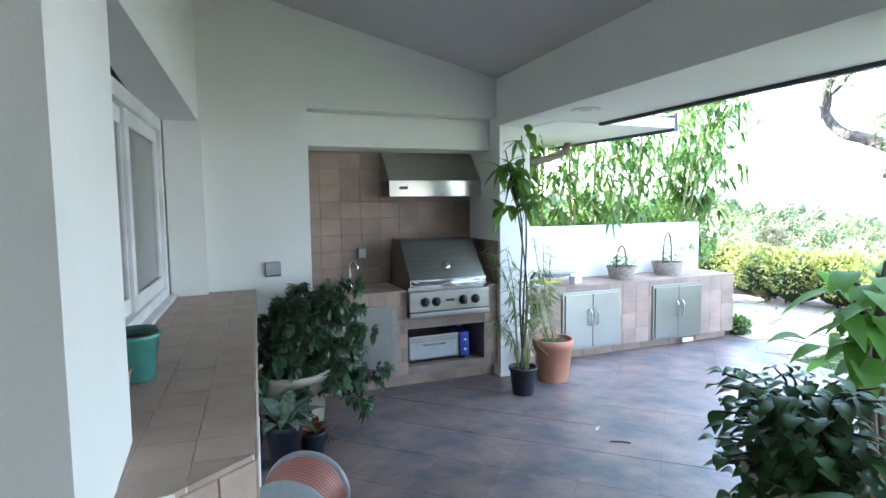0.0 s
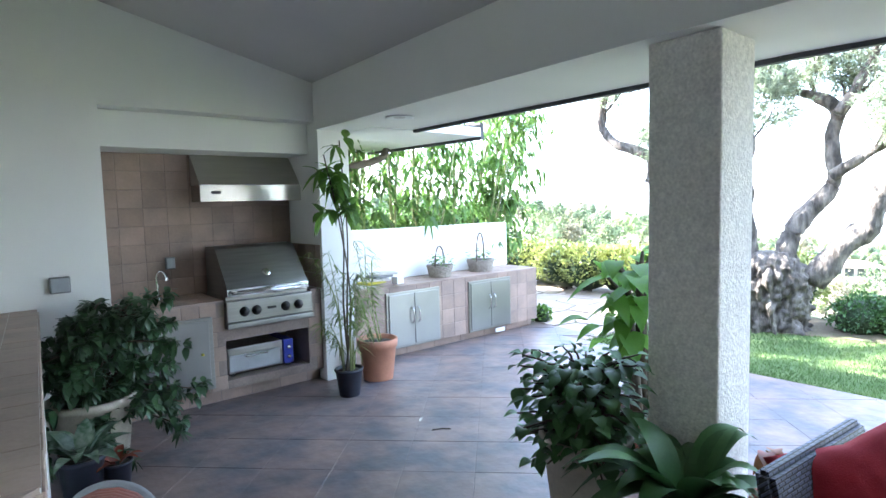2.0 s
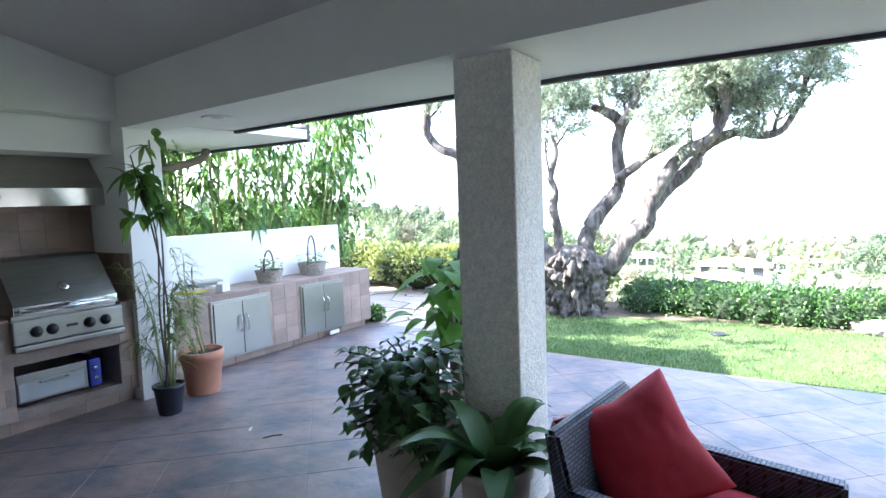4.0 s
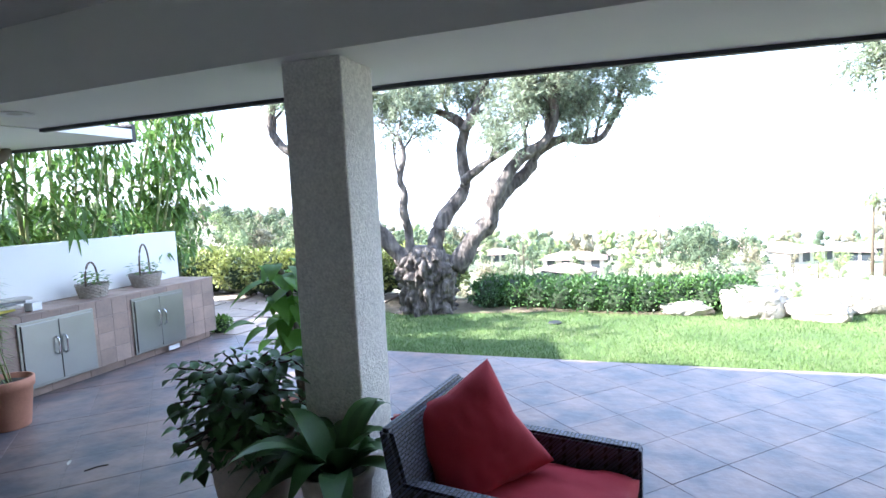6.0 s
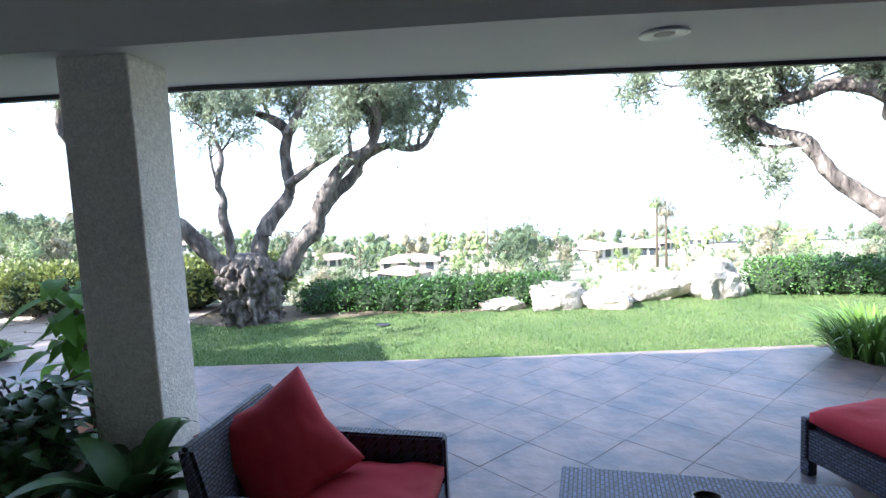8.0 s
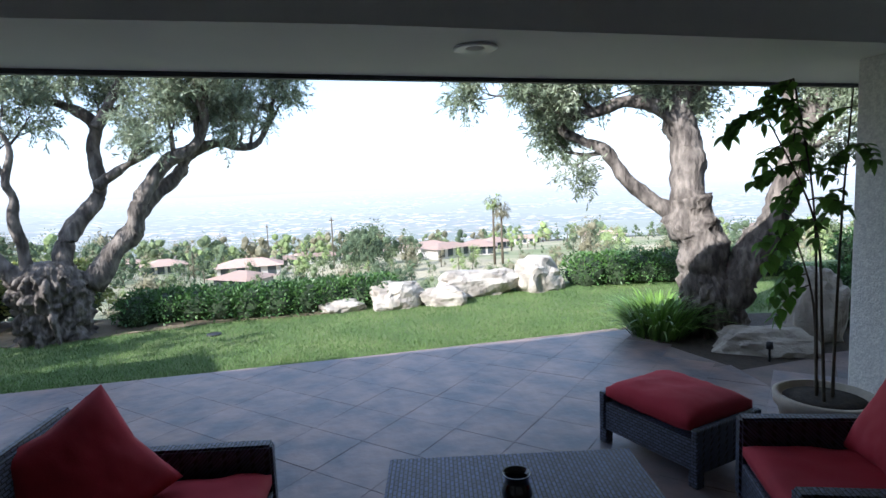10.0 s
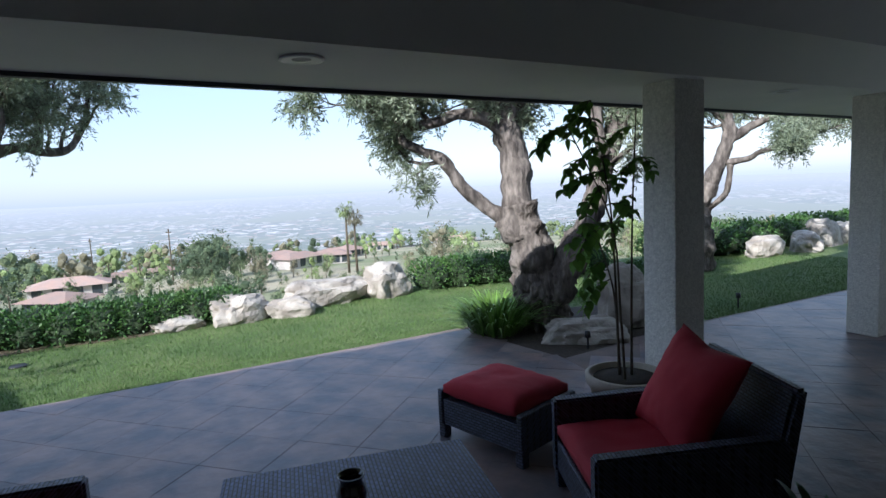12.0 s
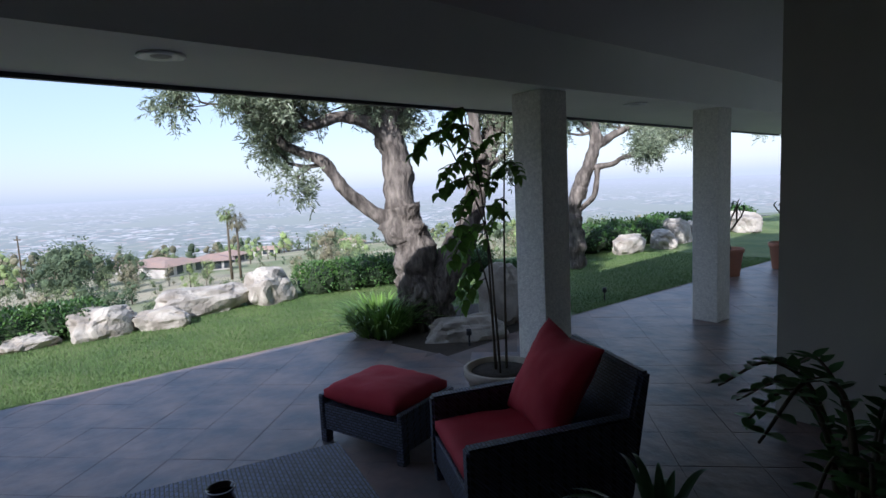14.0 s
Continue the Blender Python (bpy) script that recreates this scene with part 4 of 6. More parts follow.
def coffee_table(at):
    t = thing("coffee_table", "low dark wicker coffee table, woven top coloured with sky sheen", "table", at)
    part("tabletop", boxed(-0.36, 0.36, -0.64, 0.64, 0.41, 0.45, 0.012), WOVEN_SKY, t)
    part("apron", boxed(-0.33, 0.33, -0.61, 0.61, 0.32, 0.41), WOVEN, t)
    for x in (-0.31, 0.31):
        for y in (-0.59, 0.59):
            part("leg", boxed(x - 0.035, x + 0.035, y - 0.035, y + 0.035, 0, 0.33, 0.008), WOVEN, t)


coffee_table(pose(1.97, -2.66, 0, 0, 0, -11.5))
VASE = material("dark_glaze", (0.03, 0.018, 0.012), (0.015, 0.01, 0.008), 20, 0.16, fine=0.2, coat=0.5)
v = part("vase", lathe([(0, 0), (0.05, 0), (0.066, 0.02), (0.07, 0.05), (0.058, 0.085), (0.05, 0.1), (0.056, 0.125), (0.066, 0.135), (0.06, 0.137), (0.045, 0.1), (0.05, 0.05), (0, 0.03)], 32), VASE, None, "", True, pose(1.87, -2.61, 0.453))
tagged(v, "small dark glazed vase on the coffee table", "vase")


def tree_in_pot(x, y):
    """Thin stems with drooping paired leaflets, in a wide pale pot."""
    rng = random.Random(71)
    p = flower_pot("potted_tree", x, y, 0.31, 0.36, BEIGE_POT, "tall thin-stemmed tree with paired leaves in a wide pale pot", category="plant", rim=0.22)
    L = Leaves()
    stems = []

    def frond(b, d, n, size):
        d = Vector(d).normalized()
        side = d.cross(Vector((0, 0, 1))).normalized()
        q = Vector(b)
        pts = [q.copy()]
        for k in range(n):
            d = (d + Vector((0, 0, -0.24)) + rvec(rng) * 0.1).normalized()
            q = q + d * size * 0.6
            pts.append(q.copy())
            for s in (-1, 1):
                L.leaf(q, side * s * 0.8 + d * 0.3 + Vector((0, 0, -0.35)) + rvec(rng) * 0.5, size * rng.uniform(0.8, 1.15), size * 0.8, droop=0.25, fold=0.2, steps=4)
        L.leaf(q, d + Vector((0, 0, -0.4)), size, size * 0.5, droop=0.3, steps=4)
        stems.append((pts, 0.005, 0.003))

    for i, (bx, by, tx, ty, tz) in enumerate(((0.05, 0.02, 0.12, 0.2, 2.48), (-0.05, 0.06, 0.2, 0.36, 2.3), (0.0, -0.06, -0.04, -0.1, 2.4), (0.08, -0.02, 0.12, 0.18, 1.5))):
        pts = curve_points([(bx, by, 0.3), (bx + 0.08 * tx, by + 0.05 * ty, 0.36 * tz), (bx + 0.25 * tx, by + 0.2 * ty, 0.68 * tz), (tx, ty, tz)], 6)
        stems.append((pts, 0.012, 0.005))
        for k in range(13 if i < 2 else 5):
            b = pts[rng.randrange(len(pts) - 8, len(pts))]
            a = rng.uniform(0, 6.28)
            frond(b, (math.cos(a) + 0.35, math.sin(a) + 0.7, rng.uniform(-0.3, 0.4)), rng.randrange(4, 7), rng.uniform(0.075, 0.105))
    plant_parts(p, stems, L, STEM, LEAF_TREE)


tree_in_pot(2.67, -5.11)


def zz_plant(x, y):
    rng = random.Random(81)
    p = flower_pot("zz_plant", x, y, 0.24, 0.62, GREY_BOX, "dark glossy arching zz plant in a tall dark pot", category="plant")
    L = Leaves()
    stems = []
    for i in range(20):
        a = rng.uniform(0, 6.28) if i > 9 else rng.uniform(1.2, 2.9)
        o = rng.uniform(0.3, 0.62)
        zt = rng.uniform(0.85, 1.3)
        pts = curve_points([(0.05 * math.cos(a), 0.05 * math.sin(a), 0.55), (0.12 * math.cos(a), 0.12 * math.sin(a), zt - 0.15), (o * 0.6 * math.cos(a), o * 0.6 * math.sin(a), zt), (o * math.cos(a), o * math.sin(a), zt - 0.12)], 8)
        stems.append((pts, 0.011, 0.004))
        for k in range(7, len(pts), 2):
            d = (pts[k] - pts[k - 1]).normalized()
            side = d.cross(Vector((0, 0, 1))).normalized()
            for s in (-1, 1):
                L.leaf(pts[k], side * s + d * 0.35 + Vector((0, 0, 0.35)) + rvec(rng) * 0.3, rng.uniform(0.06, 0.08), 0.042, droop=0.1, fold=0.25, steps=5)
    plant_parts(p, stems, L, STEM, LEAF_DARK)


zz_plant(-0.12, -4.05)
strap_plant("spider_plant", 0.36, -3.66, 0.15, 0.68, GREY_BOX, "arching narrow-leaved plant in a dark pot by the armchair", 46, 0.5, 0.034, 91, LEAF, 0.0, (0.5, 2.2), 0.6)


def bare_plant(x, y, seed):
    rng = random.Random(seed)
    p = flower_pot("plumeria_pot", x, y, 0.27, 0.5, TERRACOTTA, "nearly bare forked plant in a terracotta pot", "far porch pots", category="plant", rim=0.16)
    L = Leaves()
    stems = []

    def fork(b, d, n, r):
        e = b + d * rng.uniform(0.24, 0.38)
        stems.append(([b, (b + e) / 2 + rvec(rng) * 0.015, e], r, r * 0.85))
        if n:
            for s in (0, 1):
                fork(e, (d + rvec(rng) * 0.75 + Vector((0, 0, 0.25))).normalized(), n - 1, r * 0.85)
        else:
            for _ in range(3):
                L.leaf(e, rvec(rng) + Vector((0, 0, 0.5)), 0.12, 0.045)

    for k in range(3):
        fork(Vector((0.05 * k - 0.05, 0.03 * k, 0.45)), (rvec(rng) * 0.5 + Vector((0, 0, 1))).normalized(), 2, 0.022)
    plant_parts(p, stems, L, STEM, LEAF)


bare_plant(4.2, -12.3, 5)
bare_plant(3.75, -13.6, 9)


def soffit_spot(x, y):
    s = thing("ceiling_spot", "round white recessed spot lamp in the eave soffit", "lamp", pose(x, y, BEAM_Z - 0.003), "eave spots")
    part("ring", lathe([(0.07, 0), (0.125, 0.0), (0.13, -0.008), (0.11, -0.014), (0.07, -0.006)], 28), FRAME, s, "", True)
    part("eyeball", lathe([(0.07, -0.001), (0.05, -0.008), (0.02, -0.011), (0, -0.011)], 24), CEIL, s, "", True)


for sx, sy in ((2.78, -2.75), (2.95, -7.5), (2.75, 3.0)):
    soffit_spot(sx, sy)


def fallen(name, x, y, rot, size, mat, label):
    L = Leaves()
    L.leaf((0, 0, 0.004), (1, 0, 0.05), size, size * 0.3, droop=0.0, fold=0.4, steps=5)
    tagged(part(name, L.mesh(name, mat), None, None, "", False, pose(x, y, 0.002, 0, 0, rot)), label, "leaf")


fallen("dry_leaf", 2.54, 2.55, 40, 0.09, PAPER, "pale dry curled leaf fallen on the slate floor")
fallen("dry_leaf", 5.09, -4.13, 110, 0.05, SOIL, "small dark leaf fallen on the slate floor")
p = part("twig", tube([(0, 0, 0.006), (0.08, 0.015, 0.007), (0.15, 0.0, 0.006)], 0.005, 5), SOIL, None, "", False, pose(2.5, 2.33, 0.001, 0, 0, -35))
tagged(p, "thin dark twig lying on the slate floor", "twig")


# ---- garden ----
def city_material():
    """The far ground: scrub green near by, pale roofs and streets further out, fading into painted haze."""
    m = bpy.data.materials.new("far_land")
    m.use_nodes = True
    nt = m.node_tree
    b = nt.nodes["Principled BSDF"]
    b.inputs["Roughness"].default_value = 1.0
    b.inputs["Specular IOR Level"].default_value = 0.0
    co = nt.nodes.new("ShaderNodeTexCoord")
    vor = nt.nodes.new("ShaderNodeTexVoronoi")
    vor.inputs["Scale"].default_value = 0.06
    nt.links.new(co.outputs["Object"], vor.inputs["Vector"])
    roofs = nt.nodes.new("ShaderNodeValToRGB")
    e = roofs.color_ramp.elements
    roofs.color_ramp.interpolation = "CONSTANT"
    e[0].position, e[0].color = 0.0, (0.07, 0.11, 0.06, 1)
    e[1].position, e[1].color = 0.5, (0.5, 0.47, 0.44, 1)
    q = e.new(0.62)
    q.color = (0.10, 0.13, 0.09, 1)
    q = e.new(0.76)
    q.color = (0.35, 0.25, 0.2, 1)
    q = e.new(0.84)
    q.color = (0.12, 0.14, 0.11, 1)
    q = e.new(0.93)
    q.color = (0.62, 0.60, 0.57, 1)
    sepc = nt.nodes.new("ShaderNodeSeparateColor")
    nt.links.new(vor.outputs["Color"], sepc.inputs[0])
    nt.links.new(sepc.outputs[0], roofs.inputs[0])
    n = nt.nodes.new("ShaderNodeTexNoise")
    n.inputs["Scale"].default_value, n.inputs["Detail"].default_value = 0.004, 4
    nt.links.new(co.outputs["Object"], n.inputs["Vector"])
    green = nt.nodes.new("ShaderNodeValToRGB")
    green.color_ramp.elements[0].position, green.color_ramp.elements[1].position = 0.42, 0.55
    green.color_ramp.elements[0].color, green.color_ramp.elements[1].color = (0, 0, 0, 1), (1, 1, 1, 1)
    nt.links.new(n.outputs["Fac"], green.inputs[0])
    mix = nt.nodes.new("ShaderNodeMix")
    mix.data_type = "RGBA"
    nt.links.new(green.outputs[0], mix.inputs[0])
    mix.inputs[6].default_value = (0.14, 0.17, 0.09, 1)
    nt.links.new(roofs.outputs[0], mix.inputs[7])
    # haze painted in: far land blends into a pale blue emission with distance
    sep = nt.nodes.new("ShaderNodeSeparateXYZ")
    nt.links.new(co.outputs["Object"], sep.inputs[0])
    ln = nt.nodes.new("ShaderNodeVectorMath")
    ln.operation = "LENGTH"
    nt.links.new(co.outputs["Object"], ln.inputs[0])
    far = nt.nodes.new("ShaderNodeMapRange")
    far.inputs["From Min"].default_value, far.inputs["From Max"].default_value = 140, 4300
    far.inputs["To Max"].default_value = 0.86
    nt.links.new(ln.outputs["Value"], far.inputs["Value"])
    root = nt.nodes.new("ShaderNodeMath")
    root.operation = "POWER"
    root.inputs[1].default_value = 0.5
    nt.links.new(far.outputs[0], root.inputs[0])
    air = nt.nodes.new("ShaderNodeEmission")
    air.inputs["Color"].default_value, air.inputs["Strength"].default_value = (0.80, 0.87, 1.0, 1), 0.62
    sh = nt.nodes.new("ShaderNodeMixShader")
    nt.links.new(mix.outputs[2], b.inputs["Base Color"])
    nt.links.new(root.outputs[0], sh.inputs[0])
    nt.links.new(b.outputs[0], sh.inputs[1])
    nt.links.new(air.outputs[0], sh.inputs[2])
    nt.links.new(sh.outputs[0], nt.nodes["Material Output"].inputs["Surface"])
    return m


SCRUB = material("scrub", (0.15, 0.18, 0.075), (0.34, 0.30, 0.20), 0.06, 0.95, fine=0.3, bump_scale=2)


def hill(x, y):
    """Rise of the neighbouring hillside towards +y."""
    a = math.atan2(y, x)
    t = max(0.0, min(1.0, (a - 0.12) / 0.75))
    return t * t * (3 - 2 * t)


def ground_z(x, y):
    z = -0.03
    d = math.hypot(max(0, x - 9.6), max(0, abs(y) - 60) * 0.6)
    if d > 0:
        drop = 0.42 * min(d, 11) + 0.092 * max(0, min(d - 11, 260)) + 0.12 * max(0, min(d - 271, 500))
        z -= drop * (1 - 0.93 * hill(x, y) * min(1, d / 60))
        if d > 1200:
            z += (d - 1200) * 0.026
        z += min(1, d / 20) * 0.9 * noise.noise((x * 0.03, y * 0.03, 0)) + min(1, d / 150) * 4 * noise.noise((x * 0.006, y * 0.006, 5)) * (d < 900)
    return z


def ground():
    xs = [-80, -20, -5, 0, 4, 5.9, 8, 9.0, 9.6, 10.2, 11, 12, 13.5, 15, 18, 22, 27, 33, 42, 52, 65, 80, 100, 125, 155, 190, 235, 300, 380, 480, 600, 760, 950, 1200, 1600, 2200, 3000, 3800, 4600]
    ys = [-4400, -3200, -2200, -1500, -1000, -700, -480, -330, -230, -160, -110, -75, -50, -35, -24, -15, -8, -3, 0, 3, 8, 15, 24, 35, 50, 75, 110, 160, 230, 330, 480, 700, 1000, 1500, 2200, 3200, 4400]
    verts = [(x, y, ground_z(x, y) - (0.13 if -6 < x < 5.9 and -30 < y < 9 else 0)) for x in xs for y in ys]
    n = len(ys)
    faces = [(i * n + j, (i + 1) * n + j, (i + 1) * n + j + 1, i * n + j + 1) for i in range(len(xs) - 1) for j in range(n - 1)]
    me = from_lists("ground", verts, faces, GRASS, True)
    me.materials.append(SCRUB)
    for p in me.polygons:
        p.material_index = 0 if p.center.x < 9.6 and abs(p.center.y) < 60 else 1
    far = [f for f in faces if is_far(sum(verts[k][0] for k in f) / 4, sum(verts[k][1] for k in f) / 4)]
    used = sorted({k for f in far for k in f})
    order = {k: i for i, k in enumerate(used)}
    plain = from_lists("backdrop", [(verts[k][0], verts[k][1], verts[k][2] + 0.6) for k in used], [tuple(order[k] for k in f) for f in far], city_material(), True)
    return me, plain


def is_far(x, y):
    return math.hypot(x, y) > (420 if hill(x, y) > 0.12 else 230) and not (x < 9.6 and abs(y) < 60)


GROUND_MESH, PLAIN_MESH = ground()
tagged(new("ground", GROUND_MESH), "mown lawn above a falling scrubby hillside", "ground", kind="structure")
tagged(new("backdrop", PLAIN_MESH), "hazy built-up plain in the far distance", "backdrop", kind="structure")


def soil_edge(y):
    """Where the lawn gives way to bare earth before the hedge."""
    return 8.5 + 0.14 * noise.noise((0.0, y * 0.9, 2.0)) - 0.5 * math.exp(-((y - 1.95) / 0.9) ** 2)


def soil_strip():
    ys = [4.2 - 0.2 * i for i in range(34)]
    verts = [q for y in ys for q in ((soil_edge(y), y, -0.022), (9.5, y, -0.022), (soil_edge(y), y, -0.06), (9.5, y, -0.06))]
    faces = [f for i in range(len(ys) - 1) for f in ((4 * i, 4 * i + 1, 4 * i + 5, 4 * i + 4), (4 * i + 2, 4 * i, 4 * i + 4, 4 * i + 6))]
    return from_lists("soil_strip", verts, faces, DRY_SOIL)


DRY_SOIL = material("dry_soil", (0.20, 0.15, 0.10), (0.12, 0.10, 0.055), 5, 0.95, bump=0.8, bump_scale=40, fine=0.4)
tagged(new("soil_strip", soil_strip()), "bare dry earth between the lawn and the hedge", "soil", kind="structure")


def lawn_blades():
    rng = random.Random(5)
    v, f = [], []
    for i in range(125000):
        x = 5.93 + 3.4 * rng.random() ** 1.3
        y = rng.uniform(-15, 3.4)
        if y < -8.3:
            x = 4.4 + 4.9 * rng.random() ** 1.3
        if y > -2.3 and x > soil_edge(y) + rng.uniform(-0.12, 0.2):
            continue
        if -8.3 < y < -5.5 and x < 6.1 + rng.random() * 0.3:
            continue
        a = rng.uniform(0, 6.28)
        h = rng.uniform(0.02, 0.045)
        w = 0.004
        n = len(v)
        dx, dy = math.cos(a) * w, math.sin(a) * w
        v += [(x - dx, y - dy, -0.03), (x + dx, y + dy, -0.03), (x + rng.uniform(-0.02, 0.02), y + rng.uniform(-0.02, 0.02), -0.03 + h)]
        f.append((n, n + 1, n + 2))
    return from_lists("lawn_grass", v, f, BLADE)


tagged(new("lawn_grass", lawn_blades()), "short sunlit lawn grass beside the porch", "grass", kind="stuff")


def grow(tree, rng, start, way, length, radius, depth, tips, skin, droop=0.02, spread=0.7):
    """A limb that bends and forks; tips collect the twig ends."""
    pts, rad = [Vector(start)], [radius]
    d = Vector(way).normalized()
    n = 5
    for i in range(n):
        d = (d + rvec(rng) * 0.24 + Vector((0, 0, 0.12 - droop))).normalized()
        pts.append(pts[-1] + d * (length / n))
        rad.append(radius * (1 - 0.45 * (i + 1) / n))
    tube(pts, rad, 8 if depth > 1 else 5, 0.18 if depth > 1 else 0.0, bm=skin)
    if depth == 0:
        tips.append((pts[-1], d))
        tips.append((pts[-3], d))
        return
    for k in range(3 if depth > 1 else 4):
        i = rng.randrange(2, n + 1) if k else n
        e = (d * 0.75 + rvec(rng) * spread + Vector((0, 0, 0.08))).normalized()
        grow(tree, rng, pts[i], e, length * rng.uniform(0.5, 0.72), rad[i] * 0.66, depth - 1, tips, skin, droop, spread)


def bole(bm, high, r0, r1, lean, taper, seed):
    """A swollen, knotted bole: burls and folds over a waist, with spreading roots."""
    nu, nz = 120, 60
    rings = []
    for k in range(nz + 1):
        t = k / nz
        z = -0.1 + (high + 0.1) * t
        r = (r0 + (r1 - r0) * t ** 1.3) * (1 - taper * max(0.0, (t - 0.6) / 0.4) ** 2.2)
        root = 0.5 * math.exp(-max(0, z) / 0.1)
        ring = []
        for i in range(nu):
            a = 2 * math.pi * i / nu
            o = Vector((math.cos(a), math.sin(a), 0))
            twist = a + 0.25 * z
            fold = abs(noise.noise(Vector((math.cos(twist) * 3.4, math.sin(twist) * 3.4, z * 0.9 + seed))))
            burl = noise.voronoi(Vector((math.cos(a) * 3.1, math.sin(a) * 3.1, z * 4.2 + seed)))[0][0]
            knob = noise.voronoi(Vector((math.cos(a) * 7.0, math.sin(a) * 7.0, z * 10.0 + seed)))[0][0]
            fine = noise.noise(Vector((math.cos(a) * 14, math.sin(a) * 14, z * 16 + seed)))
            rr = r * (1.22 - 0.6 * fold * (0.4 + 0.6 * (1 - t)) - 0.36 * min(burl, 0.8) ** 1.4 - 0.24 * knob + 0.07 * fine + root * max(0, 0.55 - fold * 2.2))
            ring.append(bm.verts.new(o * rr + Vector((lean[0] * t, lean[1] * t, z))))
        rings.append(ring)
    for p, q in zip(rings, rings[1:]):
        for i in range(nu):
            bm.faces.new((p[i], p[(i + 1) % nu], q[(i + 1) % nu], q[i]))
    bm.faces.new(rings[-1])


def sprig(L, rng, base, way, length, leaf):
    """A thin hanging shoot set with narrow leaves."""
    d = Vector(way).normalized()
    p = Vector(base)
    n = 9
    for k in range(n):
        d = (d + Vector((0, 0, -0.07)) + rvec(rng) * 0.12).normalized()
        p = p + d * (length / n)
        for _ in range(2):
            L.quad(p, (d * 0.7 + rvec(rng) * 0.8).normalized(), leaf * rng.uniform(0.7, 1.2), leaf * 0.22, rng)


def olive_tree(name, at, label, trunk, limbs, seed, gnarl=None, lift=0.5, sprigs=6, leaf=0.085):
    rng = random.Random(seed)
    t = thing(name, label, "tree", at, "garden olive trees")
    base = bmesh.new()
    for pts, rr in trunk:
        p = curve_points(pts, 7)
        tube(p, [rr[0] + (rr[1] - rr[0]) * (i / (len(p) - 1)) ** 0.6 for i in range(len(p))], 28, 0.34, bm=base)
    if gnarl:
        bole(base, *gnarl, seed)
    part("trunk", base, BARK, t, "gnarled grey-brown trunk", True)
    tips = []
    for pts, r0, r1, sub in limbs:
        skin = bmesh.new()
        p = curve_points(pts, 6)
        m = len(p) - 1
        rad = [(r0 + (r1 - r0) * i / m) * (1 + 0.16 * noise.noise(q * 3.1)) for i, q in enumerate(p)]
        tube(p, rad, 16, 0.26, bm=skin)
        for k in range(sub):
            i = rng.randrange(int(m * 0.5), m + 1) if k else m
            d = (p[i] - p[max(0, i - 1)]).normalized()
            grow(t, rng, p[i], (d * 0.7 + rvec(rng) * 0.95 + Vector((0, 0, lift))).normalized(), rng.uniform(0.4, 0.72), min(rad[i] * 0.5, 0.04), 2, tips, skin)
        part("limb", skin, BARK, t, "", True)
    L = Leaves()
    for b, d in tips:
        for _ in range(sprigs):
            sprig(L, rng, b + rvec(rng) * 0.08, d * 0.5 + rvec(rng), rng.uniform(0.14, 0.36), leaf)
    part("crown", L.mesh("crown", LEAF_OLIVE), None, t, "airy grey-green crown of small narrow leaves")


olive_tree("olive_tree", pose(8.4, 1.94, -0.05), "old olive tree with a swollen knotted trunk on the lawn",
           [],
           [([(-0.06, 0.16, 0.55), (-0.09, 0.28, 0.86), (-0.17, 0.53, 1.14), (-0.28, 0.85, 1.56), (-0.39, 1.18, 1.90), (-0.53, 1.58, 2.26)], 0.17, 0.1, 2),
            ([(-0.51, 1.38, 2.47), (-0.55, 1.65, 2.62), (-0.65, 2.11, 2.82), (-0.67, 2.35, 3.12), (-0.61, 2.35, 3.52), (-0.54, 2.32, 3.94)], 0.1, 0.045, 6),
            ([(-0.08, 0.20, 0.84), (-0.14, 0.22, 1.41), (-0.21, 0.25, 1.73), (-0.24, 0.20, 2.01), (-0.31, 0.24, 2.24), (-0.32, 0.14, 2.63), (-0.40, 0.20, 2.94)], 0.085, 0.03, 4),
            ([(0.06, -0.16, 0.72), (0.13, -0.18, 1.28), (0.25, -0.36, 1.65), (0.40, -0.58, 1.96), (0.47, -0.62, 2.22), (0.50, -0.56, 2.68), (0.57, -0.60, 3.04), (0.53, -0.39, 3.26), (0.46, -0.07, 3.39), (0.36, 0.30, 3.49), (0.31, 0.56, 3.64)], 0.15, 0.035, 9),
            ([(0.26, -0.65, 2.15), (0.21, -0.96, 2.36), (0.15, -1.26, 2.52), (0.09, -1.55, 2.66)], 0.075, 0.04, 4),
            ([(0.28, -0.69, 2.98), (0.43, -0.88, 3.39), (0.56, -1.04, 3.81), (0.68, -1.15, 4.33)], 0.07, 0.035, 6),
            ([(0.19, -0.46, 0.70), (0.26, -0.76, 1.16), (0.33, -1.05, 1.47), (0.32, -1.14, 1.80), (0.35, -1.34, 2.16), (0.40, -1.59, 2.49), (0.48, -1.90, 2.66), (0.50, -2.07, 2.87), (0.49, -2.15, 3.20), (0.41, -2.07, 3.64)], 0.17, 0.05, 10),
            ([(0.43, -1.06, 1.66), (0.58, -1.35, 2.02), (0.73, -1.64, 2.29), (0.82, -1.78, 2.57), (0.93, -1.98, 2.72), (1.08, -2.27, 2.79), (1.20, -2.49, 2.73), (1.35, -2.77, 2.78), (1.44, -2.91, 2.97), (1.52, -3.04, 3.26), (1.58, -3.10, 3.65)], 0.11, 0.035, 10),
            ([(0.85, -2.09, 3.11), (1.18, -2.37, 3.46), (1.50, -2.64, 3.87)], 0.05, 0.03, 6)], 101, gnarl=(1.12, 0.46, 0.58, (0, 0.0), 0.55), lift=0.6, sprigs=4)
